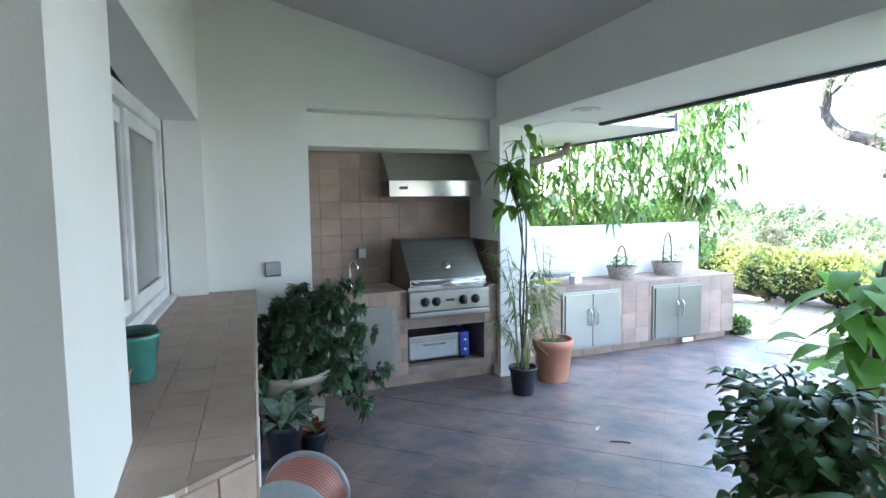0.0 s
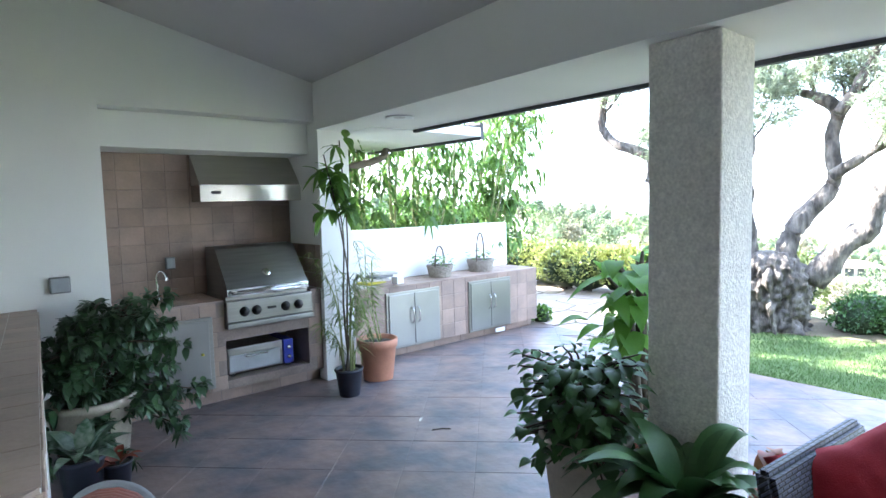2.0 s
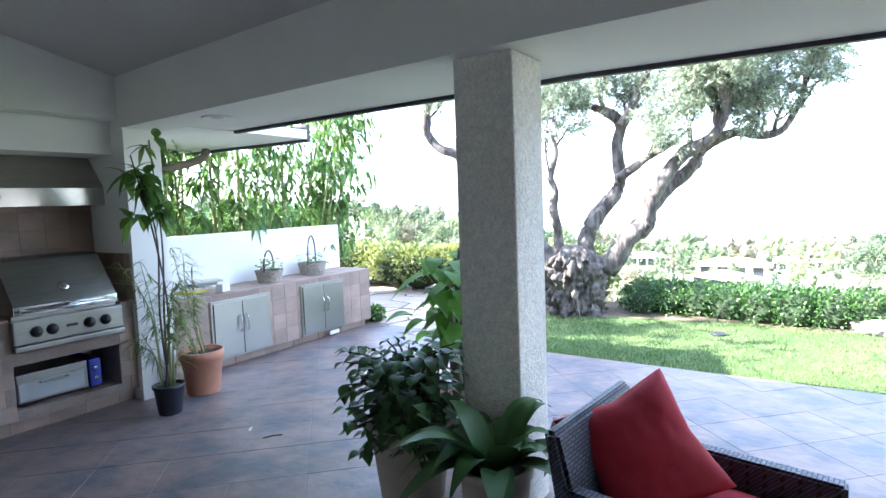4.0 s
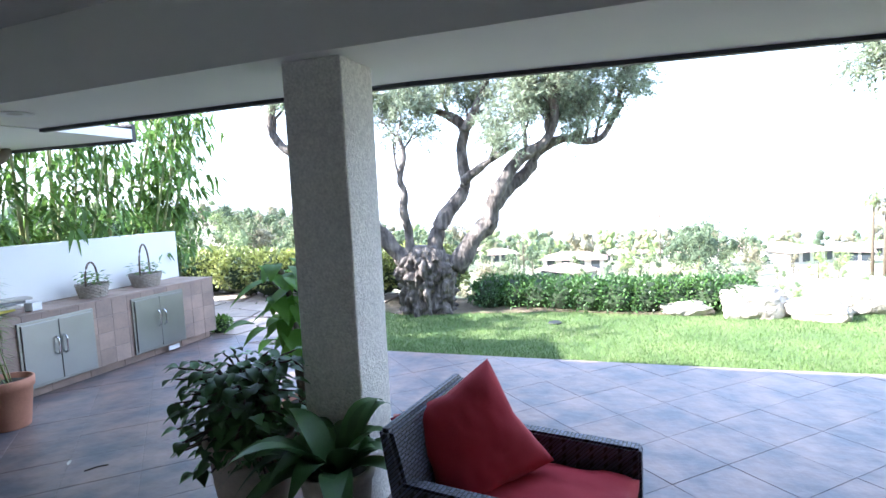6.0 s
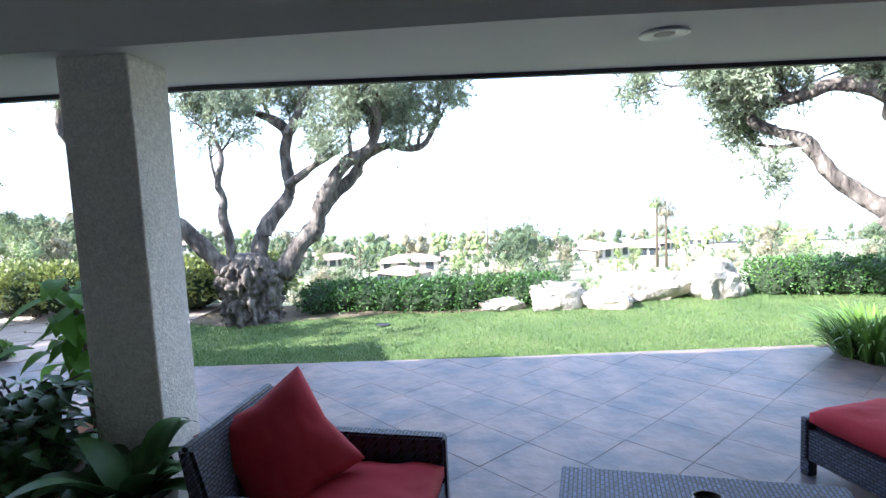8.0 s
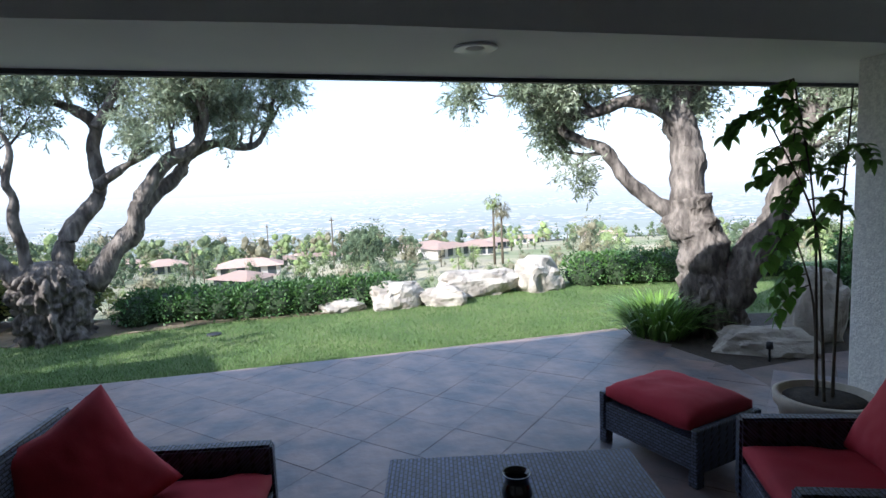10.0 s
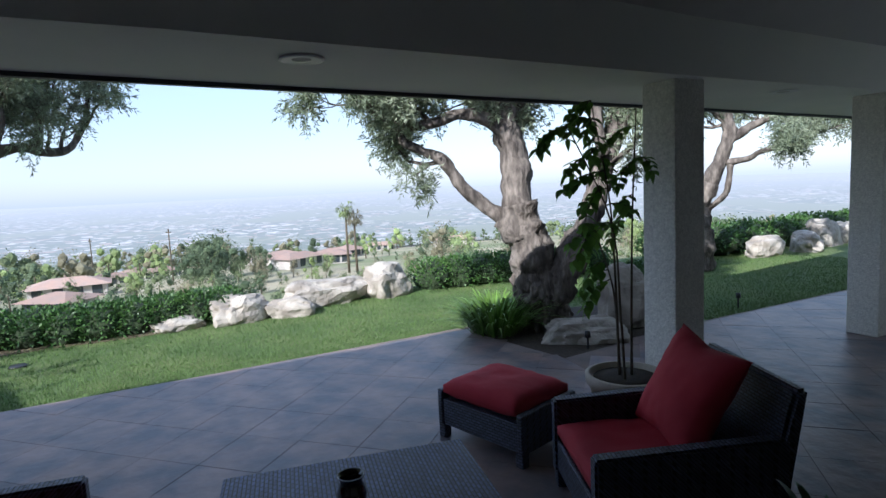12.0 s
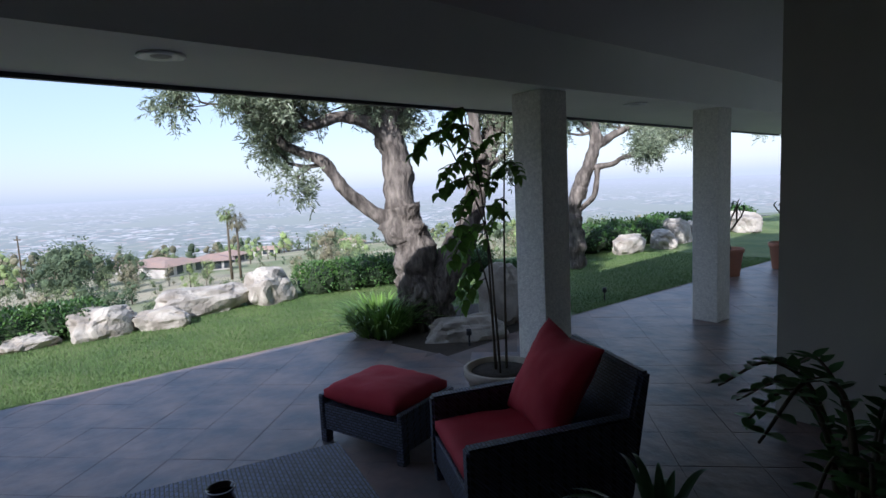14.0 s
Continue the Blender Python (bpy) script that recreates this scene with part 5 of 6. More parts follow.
olive_tree("olive_tree", pose(5.42, -6.41, -0.05), "old olive tree with a leaning forked trunk in the planting bed",
           [([(0.01, 0.02, 0.17), (0.06, 0.08, 0.63), (0.10, 0.14, 1.08), (0.16, 0.21, 1.38), (0.19, 0.26, 1.68)], (0.3, 0.25)), ([(-0.04, -0.06, 0.17), (-0.10, -0.13, 0.62), (-0.20, -0.27, 0.92), (-0.29, -0.38, 1.17)], (0.24, 0.19))],
           [([(0.14, 0.18, 1.23), (0.20, 0.24, 1.49), (0.22, 0.24, 1.83), (0.24, 0.23, 2.23), (0.31, 0.29, 2.58), (0.34, 0.31, 2.94), (0.29, 0.22, 3.29)], 0.25, 0.15, 10),
            ([(0.22, 0.30, 2.42), (0.26, 0.43, 2.65), (0.37, 0.66, 2.81), (0.50, 0.92, 2.85), (0.64, 1.18, 2.77), (0.77, 1.44, 2.73), (0.85, 1.63, 2.81), (0.93, 1.82, 2.89), (1.02, 2.02, 3.04)], 0.1, 0.04, 8),
            ([(0.16, 0.21, 1.38), (0.38, 0.54, 1.61), (0.51, 0.75, 1.80), (0.59, 0.90, 1.98), (0.64, 1.00, 2.18), (0.68, 1.10, 2.32), (0.82, 1.31, 2.43), (0.93, 1.50, 2.56), (0.96, 1.58, 2.75), (1.00, 1.66, 2.97)], 0.105, 0.045, 6),
            ([(-0.10, -0.13, 0.62), (-0.21, -0.35, 1.02), (-0.28, -0.51, 1.35), (-0.31, -0.63, 1.71), (-0.33, -0.73, 2.07), (-0.37, -0.84, 2.37), (-0.38, -0.93, 2.71), (-0.38, -1.01, 3.04)], 0.19, 0.11, 7),
            ([(-0.47, -0.63, 2.24), (-0.43, -0.58, 2.55), (-0.42, -0.56, 2.81), (-0.40, -0.53, 3.05)], 0.08, 0.06, 3),
            ([(0.28, 0.37, 3.00), (0.27, 0.61, 3.20), (0.31, 0.91, 3.47)], 0.08, 0.04, 6)], 102, gnarl=(0.95, 0.4, 0.32, (0.1, 0.1), 0.45), lift=0.3, sprigs=7)
olive_tree("olive_tree", pose(7.15, -11.65, -0.05), "olive tree with a slender forked trunk on the far lawn",
           [([(0.03, 0.03, -0.08), (-0.01, -0.00, 0.56), (0.04, 0.03, 1.05), (0.02, 0.02, 1.35), (-0.11, -0.09, 1.77)], (0.24, 0.16))],
           [([(0.02, 0.02, 1.35), (-0.11, -0.09, 1.77), (-0.25, -0.20, 2.23), (-0.37, -0.30, 2.67), (-0.33, -0.27, 2.99), (-0.26, -0.21, 3.40)], 0.16, 0.1, 4),
            ([(-0.39, -0.31, 2.60), (-0.58, -0.60, 2.80), (-0.75, -0.86, 2.95), (-0.95, -1.15, 3.10), (-1.25, -1.52, 3.15)], 0.09, 0.04, 7),
            ([(-0.32, -0.26, 2.15), (-0.68, -0.45, 2.21), (-0.85, -0.49, 2.31), (-1.13, -0.62, 2.38), (-1.44, -0.78, 2.47)], 0.06, 0.035, 5),
            ([(-0.08, -0.07, 1.26), (-0.31, -0.25, 1.54), (-0.37, -0.30, 1.87), (-0.38, -0.31, 2.13)], 0.06, 0.055, 0),
            ([(-0.33, -0.27, 2.93), (-0.07, -0.05, 3.25), (0.25, 0.20, 3.39)], 0.08, 0.04, 5)], 103, lift=0.05, sprigs=6)
olive_tree("olive_tree", pose(5.8, -22.2, -0.05), "olive tree at the far end of the lawn",
           [([(0, 0, -0.1), (0, 0, 1.4)], (0.3, 0.2))], [([(0, 0, 1.3), (0, 0.6, 2.2), (0, 1.4, 3.0), (0, 2.6, 3.3)], 0.17, 0.07, 6), ([(0, 0, 1.3), (0, -0.5, 2.4), (0, -0.9, 3.4)], 0.15, 0.07, 4)], 104, lift=0.3, sprigs=4)


def leaf_mass(name, label, centres, mat, count, size, seed, category="hedge", stemmed=False):
    """A hedge or bush: many small leaves over lumpy overlapping mounds, with dark stems and a shade-coloured core
    inside.
    """
    rng = random.Random(seed)
    t = thing(name, label, category)
    L = Leaves()
    total = sum(rx * ry + rx * rz for _, _, _, rx, ry, rz in centres)
    for cx, cy, cz, rx, ry, rz in centres:
        for _ in range(int(count * (rx * ry + rx * rz) / total)):
            n = rvec(rng)
            if n.z < -0.35:
                n.z *= -1
            k = rng.uniform(0.72, 1.0) * (1 + 0.16 * noise.noise(Vector((cx, cy, cz)) + n * 2.3))
            p = Vector((cx + n.x * rx * k, cy + n.y * ry * k, max(0.01 + cz - rz, cz + n.z * rz * k)))
            L.quad(p, (n + rvec(rng) * 0.9).normalized(), size * rng.uniform(0.6, 1.25), size * 0.55, rng)
    part("foliage", L.mesh("foliage", mat), None, t)
    bm = bmesh.new()
    for cx, cy, cz, rx, ry, rz in centres:
        for _ in range(7):
            a = rng.uniform(0, 6.28)
            o = rng.random() * 0.8
            z0 = cz - rz
            tube([(cx + rng.uniform(-0.3, 0.3) * rx, cy + rng.uniform(-0.3, 0.3) * ry, z0 - 0.02), (cx + o * rx * math.cos(a) * 0.6, cy + o * ry * math.sin(a) * 0.6, z0 + rz), (cx + o * rx * math.cos(a), cy + o * ry * math.sin(a), cz + rz * 0.6)], [0.02, 0.014, 0.006], 5, bm=bm)
    part("stems", bm, STEM, t)
    part("core", core_mass(centres, rng), INNER_SHADE, t)
    return t


# dark green that puts the shade between leaves into the core's colour
INNER_SHADE = material("shaded_inner_foliage", (0.03, 0.05, 0.018), (0.02, 0.035, 0.014), 8, 0.95, bump=1.0, bump_scale=20, fine=0.4)


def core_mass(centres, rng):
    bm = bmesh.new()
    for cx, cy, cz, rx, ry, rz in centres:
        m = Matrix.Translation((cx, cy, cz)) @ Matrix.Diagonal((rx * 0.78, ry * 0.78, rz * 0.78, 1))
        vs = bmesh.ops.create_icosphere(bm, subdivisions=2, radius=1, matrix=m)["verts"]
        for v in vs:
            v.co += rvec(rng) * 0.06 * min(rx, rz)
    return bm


hb = [(9.1 + 0.1 * math.sin(i), 1.0 - 0.42 * i, 0.13, 0.62, 0.42, 0.34) for i in range(10)]
leaf_mass("hedge", "low dark green clipped hedge along the lawn", hb, LEAF_HEDGE, 12000, 0.06, 201)
hb = [(9.25 - 0.08 * i, -6.6 - 0.5 * i, 0.17, 0.6, 0.45, 0.4) for i in range(8)]
leaf_mass("hedge", "low green clipped hedge behind the boulders", hb, LEAF_HEDGE, 9000, 0.06, 202)
hb = [(8.6 + 0.15 * math.sin(i * 2), -12.2 - 0.8 * i, 0.26, 0.7, 0.6, 0.46) for i in range(14)]
leaf_mass("hedge", "green clipped hedge along the far lawn", hb, LEAF_HEDGE, 9000, 0.09, 203)
hb = [(9.6 + 0.2 * math.sin(i * 1.7), 2.2 + 0.6 * i, 0.42, 0.75, 0.6, 0.56) for i in range(15)]
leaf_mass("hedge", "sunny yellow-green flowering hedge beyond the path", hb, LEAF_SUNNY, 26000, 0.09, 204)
leaf_mass("shrub", "dark purple-leaved shrub in the planting bed", [(5.15, -8.1, 0.3, 0.5, 0.5, 0.45)], LEAF_DARK, 2500, 0.06, 205, "shrub")
leaf_mass("shrub", "small green plant at the foot of the counter", [(6.42, 4.5, 0.08, 0.14, 0.16, 0.17)], LEAF_BRIGHT, 260, 0.07, 206, "shrub")


def clump(x, y, r, h, n, seed, label):
    """A fountain of arching grassy leaves."""
    rng = random.Random(seed)
    L = Leaves()
    for _ in range(n):
        a = rng.uniform(0, 6.28)
        q = rng.random() * 0.4 * r
        L.leaf((q * math.cos(a), q * math.sin(a), 0), (math.cos(a), math.sin(a), rng.uniform(1.0, 3.8)), h * rng.uniform(0.6, 1.2), 0.032, droop=0.5, fold=0.3, steps=6)
    t = part("lily_clump", L.mesh("lily_clump", LEAF_BRIGHT), None, None, "", False, pose(x, y, -0.03))
    tagged(t, label, "plant")


clump(5.55, -5.72, 0.8, 1.0, 460, 301, "bright green strap-leaved lily clump at the bed's edge")
clump(6.0, -6.4, 0.3, 0.5, 180, 302, "small bright green lily clump under the olive tree")


def boulder(x, y, sx, sy, sz, seed, rot, label="pale weathered boulder on the lawn"):
    bm = bmesh.new()
    bmesh.ops.create_icosphere(bm, subdivisions=4, radius=1)
    o = Vector((seed * 3.1, seed * 1.7, 0))
    for v in bm.verts:
        n = v.co.normalized()
        q = Vector([math.copysign(abs(c) ** 0.75, c) for c in n])
        k = 1 + 0.3 * noise.noise(n * 1.3 + o) + 0.17 * noise.noise(n * 2.7 + o) + 0.06 * noise.noise(n * 8 + o) + 0.03 * noise.noise(Vector((n.x * 1.5, n.y * 1.5, n.z * 9)) + o)
        v.co = Vector((q.x * sx * k, q.y * sy * k, q.z * sz * k))
    b = part("boulder", bm, ROCK, None, "", False, pose(x, y, sz * 0.6 - 0.06, 0, 0, rot))
    tagged(b, label, "rock", "garden boulders")


for bx, by, sx, sy, sz, seed, rot in ((8.75, -2.08, 0.3, 0.36, 0.12, 1, 10), (8.75, -3.0, 0.36, 0.46, 0.25, 2, 25), (8.5, -3.75, 0.24, 0.36, 0.19, 3, -10), (9.1, -4.45, 0.34, 0.74, 0.29, 4, 8), (9.1, -5.55, 0.36, 0.42, 0.37, 5, 20),
                                      (4.6, -6.38, 0.24, 0.5, 0.19, 6, -29), (4.8, -7.2, 0.18, 0.3, 0.52, 7, -29), (7.6, -14.3, 0.3, 0.5, 0.3, 8, 0), (7.5, -15.7, 0.3, 0.5, 0.29, 9, 40), (7.8, -16.9, 0.36, 0.4, 0.44, 10, 10), (7.7, -17.9, 0.3, 0.4, 0.36, 11, 60), (7.6, -20.5, 0.4, 0.6, 0.4, 12, 60)):
    boulder(bx, by, sx, sy, sz, seed, rot)

tagged(part("planting_bed", prism([(4.36, -8.0), (4.17, -5.72), (6.0, -5.45), (6.3, -6.5), (5.9, -8.2)], -0.12, -0.012), SOIL), "dark mulched planting bed cut into the porch edge", "soil", kind="structure")


def path_light(x, y):
    l = thing("path_light", "small black garden path light in the lawn", "lamp", pose(x, y, -0.03))
    part("spike", tube([(0, 0, 0), (0, 0, 0.16)], 0.012, 6), BLACK, l)
    part("cap", lathe([(0.0, 0.15), (0.035, 0.15), (0.03, 0.22), (0, 0.225)], 14), BLACK, l, "", True)


path_light(4.62, -9.2)
path_light(4.3, -6.15)
p = part("valve_cover", lathe([(0, 0.0), (0.1, 0.0), (0.1, 0.02), (0.09, 0.026), (0, 0.027)], 24), BLACK, None, "", True, pose(7.75, -0.28, -0.03))
tagged(p, "round grey valve cover set in the lawn", "cover")


LEAF_BAMBOO = material("leaf_bamboo", (0.15, 0.27, 0.06), (0.10, 0.19, 0.045), 3, 0.45, fine=0.2, island=0.4, trans=0.4)


def bamboo(x, y, h, seed, rng, tilt=0.0):
    b = thing("bamboo", "green bamboo cane with drooping narrow leaves behind the wall", "bamboo", pose(x, y, -0.05), "bamboo grove")
    lean = Vector((rng.uniform(-0.12, 0.22) + tilt, rng.uniform(-0.16, 0.05), 1)).normalized()
    pts = [Vector((0, 0, 0)) + lean * (h * i / 16) + Vector((0.02 * h * (i / 16) ** 2 * 6 * lean.x, 0, 0)) for i in range(17)]
    r = rng.uniform(0.018, 0.042)
    bm = tube(pts, [r * (1 - 0.6 * i / 16) for i in range(17)], 7)
    for i in range(1, 15):
        tube([pts[i] - lean * 0.008, pts[i] + lean * 0.008], r * (1 - 0.6 * i / 16) * 1.25, 7, bm=bm)
    part("cane", bm, BAMBOO, b, "", True)
    L = Leaves()
    for i in range(6, 17):
        for _ in range(rng.randrange(2, 5)):
            d = rvec(rng)
            d.z = abs(d.z) * 0.35
            tip = pts[i] + d * rng.uniform(0.25, 0.75)
            for _ in range(7):
                q = pts[i].lerp(tip, rng.uniform(0.6, 1.05)) + rvec(rng) * 0.03
                L.leaf(q, d * 0.6 + rvec(rng) * 0.8 + Vector((0, 0, -0.22)), rng.uniform(0.16, 0.28), 0.055, droop=0.35, steps=3)
    part("foliage", L.mesh("foliage", LEAF_BAMBOO), None, b)


brng = random.Random(77)
for i in range(24):
    bamboo(2.7 + 0.155 * i + brng.uniform(-0.08, 0.08), 5.55 + brng.uniform(0, 1.0), brng.uniform(3.0, 4.3), i, brng)
for i in range(4):
    bamboo(6.35 + 0.16 * i, 5.6 + brng.uniform(0, 0.9), brng.uniform(3.2, 4.2), 40 + i, brng)
for i in range(2):
    bamboo(5.9 + 0.3 * i, 5.5 + 0.15 * i, 3.5 + 0.15 * i, 60 + i, brng, 0.34 + 0.06 * i)
leaf_mass("shrub", "dense green undergrowth behind the low wall", [(3.0 + 0.8 * i, 7.4 + 0.2 * math.sin(i), 0.9, 0.8, 0.7, 1.0) for i in range(7)], LEAF_HEDGE, 5000, 0.12, 207, "shrub")


# ---- flagstone path ----
def flagstones():
    rng = random.Random(12)
    f = tagged(new("path"), "irregular pinkish flagstone path beside the counter", "path", kind="structure")
    pts = [(x + rng.uniform(-0.14, 0.14), y + rng.uniform(-0.14, 0.14)) for x in np.arange(5.9, 9.4, 0.62) for y in np.arange(3.2, 9.0, 0.66)]
    for px, py in pts:
        poly = [(px - 0.9, py - 0.9), (px + 0.9, py - 0.9), (px + 0.9, py + 0.9), (px - 0.9, py + 0.9)]
        for qx, qy in pts:
            if (qx, qy) == (px, py) or math.hypot(qx - px, qy - py) > 2:
                continue
            poly = clip(poly, (qx - px), (qy - py), ((qx * qx + qy * qy - px * px - py * py) / 2) - 0.018 * math.hypot(qx - px, qy - py))
        if py < 5.4:
            poly = clip(poly, -1, 0, -6.33) if py > 3.9 else clip(poly, -1, 0, -5.93)
        poly = clip(poly, 0, -1, -3.32 if px < 7.4 else -3.0)
        if len(poly) > 2:
            part("flagstone", prism(poly, -0.08, -0.004 + rng.uniform(-0.008, 0.006)), FLAG, f)


def clip(poly, a, b, c):
    """The part of a convex outline where a x + b y <= c."""
    out = []
    for i, p in enumerate(poly):
        q = poly[(i + 1) % len(poly)]
        dp, dq = a * p[0] + b * p[1] - c, a * q[0] + b * q[1] - c
        if dp <= 0:
            out.append(p)
        if dp * dq < 0:
            t = dp / (dp - dq)
            out.append((p[0] + (q[0] - p[0]) * t, p[1] + (q[1] - p[1]) * t))
    return out


flagstones()


# ---- the hillside below ----
FAR_LEAF = material("far_foliage", (0.09, 0.125, 0.065), (0.065, 0.095, 0.05), 0.3, 0.95, fine=0.4, island=0.35, bump_scale=3)
FAR_MID = material("far_grey_green_foliage", (0.145, 0.18, 0.085), (0.10, 0.13, 0.06), 0.3, 0.95, fine=0.4, island=0.3, bump_scale=3)
FAR_BRIGHT = material("far_light_foliage", (0.21, 0.27, 0.10), (0.16, 0.21, 0.085), 0.3, 0.95, fine=0.3, island=0.3, bump_scale=3)
FAR_DRY = material("far_dry_foliage", (0.20, 0.185, 0.115), (0.15, 0.14, 0.085), 0.3, 0.95, fine=0.3, island=0.3, bump_scale=3)
FAR_WALL = material("far_house_wall", (0.52, 0.48, 0.43), (0.45, 0.42, 0.38), 0.5, 0.9, fine=0.05, per_object=0.15)
FAR_ROOF = material("far_roof_tile", (0.33, 0.22, 0.17), (0.28, 0.21, 0.175), 0.8, 0.9, fine=0.15, per_object=0.3, bump_scale=4)
FAR_PANE = material("far_window", (0.04, 0.05, 0.06), None, 1, 0.2, fine=0.05)


HOUSES = ((58, 6), (104, -31), (96, -23), (88, 9), (112, 27), (140, 8), (150, -9), (150, -44), (168, -64), (172, 4), (118, -24), (135, -44), (150, -14), (170, -66), (128, -70), (185, -30), (110, -100), (160, -115), (165, 40), (148, 46), (196, 22), (205, -60), (140, -2), (150, 76), (120, 62))


def in_front(x, y):
    """True where a tree would stand before a house, seen from the porch."""
    d = math.hypot(x, y + 1.6)
    for hx, hy in HOUSES[:10]:
        e = math.hypot(hx, hy + 1.6)
        if d < e + 6 and d > e - 45 and abs(x * (hy + 1.6) - (y + 1.6) * hx) / e < 4.0 * d / e:
            return True
    return False


def blob():
    bm = bmesh.new()
    bmesh.ops.create_icosphere(bm, subdivisions=1, radius=1)
    v, f = [q.co.copy() for q in bm.verts], [tuple(w.index for w in q.verts) for q in bm.faces]
    bm.free()
    return v, f


def woods():
    """Far trees: leafy lumps over tapering trunks, with uneven outlines and gaps."""
    rng = random.Random(909)
    sets = (Leaves(), Leaves(), Leaves(), Leaves())
    trunks = bmesh.new()
    bv, bf = blob()
    for i in range(1250):
        d = 27 + 300 * rng.random() ** 1.15
        a = rng.uniform(-1.15, 1.25)
        x, y = 8 + d * math.cos(a), d * math.sin(a)
        if x < 13:
            continue
        z = ground_z(x, y)
        k = hill(x, y)
        below = rng.choice((rng.uniform(3.7, 5.2), rng.uniform(4.6, 7.0), rng.uniform(5.2, 8.5))) * (1 - k) + rng.uniform(-1.6, 2.2) * k
        h = min(1.9 - d * math.tan(radians(below)) - z, 12.0)
        if d < 70:
            h = min(h, rng.uniform(1.4, 3.6))
        if in_front(x, y):
            h = min(h, rng.uniform(1.4, 3.2))
        if h < 1.2:
            h = rng.uniform(1.2, 2.4)
        if k > 0.5 and d > 50:
            h = max(h, rng.uniform(2.5, 4.5))
        pick = noise.noise((x * 0.05, y * 0.05, 3)) + rng.uniform(-0.35, 0.35)
        L = sets[0 if pick < -0.1 else 1 if pick < 0.12 else 2 if pick < 0.32 else 3]
        slim = rng.random() < 0.12 and h > 4
        w = h * (0.16 if slim else rng.uniform(0.36, 0.62))
        low = 0.06 if h < 3 or slim else rng.uniform(0.08, 0.26)
        m = 8 if h > 3 else 5
        lumps = []
        for q in range(m):
            t = (q + 0.5) / m
            ring = math.sin(math.pi * (0.22 + 0.7 * t))
            b = rng.uniform(0, 6.28)
            o = w * 0.75 * ring * rng.random() ** 0.5
            lumps.append((Vector((x + o * math.cos(b), y + o * math.sin(b), z + h * (low + (0.88 - low) * t))), w * rng.uniform(0.36, 0.58)))
        for c, r in lumps:
            n0 = len(L.v)
            L.v += [tuple(c + p * (r * (0.42 if d < 90 else 0.5) * (1 + 0.5 * noise.noise(p * 2.1 + c)))) for p in bv]
            L.f += [tuple(n0 + e for e in q) for q in bf]
            for _ in range(60 if d > 90 else 165):
                p = rvec(rng)
                L.quad(c + p * r * rng.uniform(0.25, 1.15), (p * 0.7 + rvec(rng)).normalized(), r * rng.uniform(0.12, 0.28), r * 0.11, rng)
        tube([(x, y, z - 0.2), (x + rng.uniform(-0.2, 0.2), y, z + h * 0.6)], [0.03 * h, 0.012 * h], 5, bm=trunks)
    for L, nm, mt, lb in ((sets[0], "far_woods", FAR_LEAF, "dark green trees scattered over the hillside below"), (sets[1], "far_grove", FAR_MID, "grey-green trees scattered over the hillside below"), (sets[2], "far_scrub", FAR_DRY, "dry olive-brown trees scattered over the hillside below"), (sets[3], "far_shrubs", FAR_BRIGHT, "light green trees scattered over the hillside below")):
        tagged(new(nm, L.mesh(nm, mt)), lb, "trees", kind="stuff")
    tagged(new("far_trunks", as_mesh("far_trunks", trunks, STEM)), "trunks of the hillside trees", "trees", kind="stuff")


woods()


def house(x, y, w, d, h, rot):
    g = thing("house", "pale low house with a reddish tiled roof on the hillside", "house", pose(x, y, ground_z(x, y) - 0.4, 0, 0, rot), "hillside houses")
    part("wall", boxed(-w / 2, w / 2, -d / 2, d / 2, 0, h), FAR_WALL, g)
    bm = bmesh.new()
    o = 0.6
    a = [bm.verts.new(q) for q in ((-w / 2 - o, -d / 2 - o, h), (w / 2 + o, -d / 2 - o, h), (w / 2 + o, d / 2 + o, h), (-w / 2 - o, d / 2 + o, h), (-w / 2 + d / 2, 0, h + d * 0.2), (w / 2 - d / 2, 0, h + d * 0.2))]
    for q in ((0, 1, 5, 4), (1, 2, 5), (2, 3, 4, 5), (3, 0, 4), (3, 2, 1, 0)):
        bm.faces.new([a[k] for k in q])
    part("roof", bm, FAR_ROOF, g)
    for k in range(4):
        xx = -w / 2 + w * (k + 0.5) / 4
        for s in (-1, 1):
            part("window", boxed(xx - 0.6, xx + 0.6, *sorted((s * (d / 2 - 0.02), s * (d / 2 + 0.05))), 0.9, 2.2), FAR_PANE, g)


hr = random.Random(404)
for hx, hy in HOUSES:
    house(hx, hy, hr.uniform(6, 10) * (0.7 if hx < 80 else 1), hr.uniform(4, 6) * (0.7 if hx < 80 else 1), 2.3, hr.uniform(50, 130))


def palm_tree(x, y, h, seed):
    rng = random.Random(seed)
    p = thing("palm_tree", "tall fan palm with a shaggy crown on the hillside", "palm", pose(x, y, ground_z(x, y)), "hillside palms")
    part("trunk", tube([(0, 0, -0.3), (0.1, 0, h * 0.5), (0, 0, h)], [0.2, 0.15, 0.13], 8), STEM, p, "", True)
    L = Leaves()
    for i in range(46):
        d = rvec(rng)
        d.z = rng.uniform(-0.9, 0.9)
        tip = Vector((0, 0, h)) + d * 0.75
        for k in range(9):
            L.leaf(tip, d + rvec(rng) * 0.6, 0.75, 0.09, droop=0.35, steps=2)
    part("crown", L.mesh("crown", FAR_DRY if seed == 2 else FAR_BRIGHT), None, p)


palm_tree(72, -24.4, 8.6, 1)
palm_tree(71, -25.2, 7.4, 2)


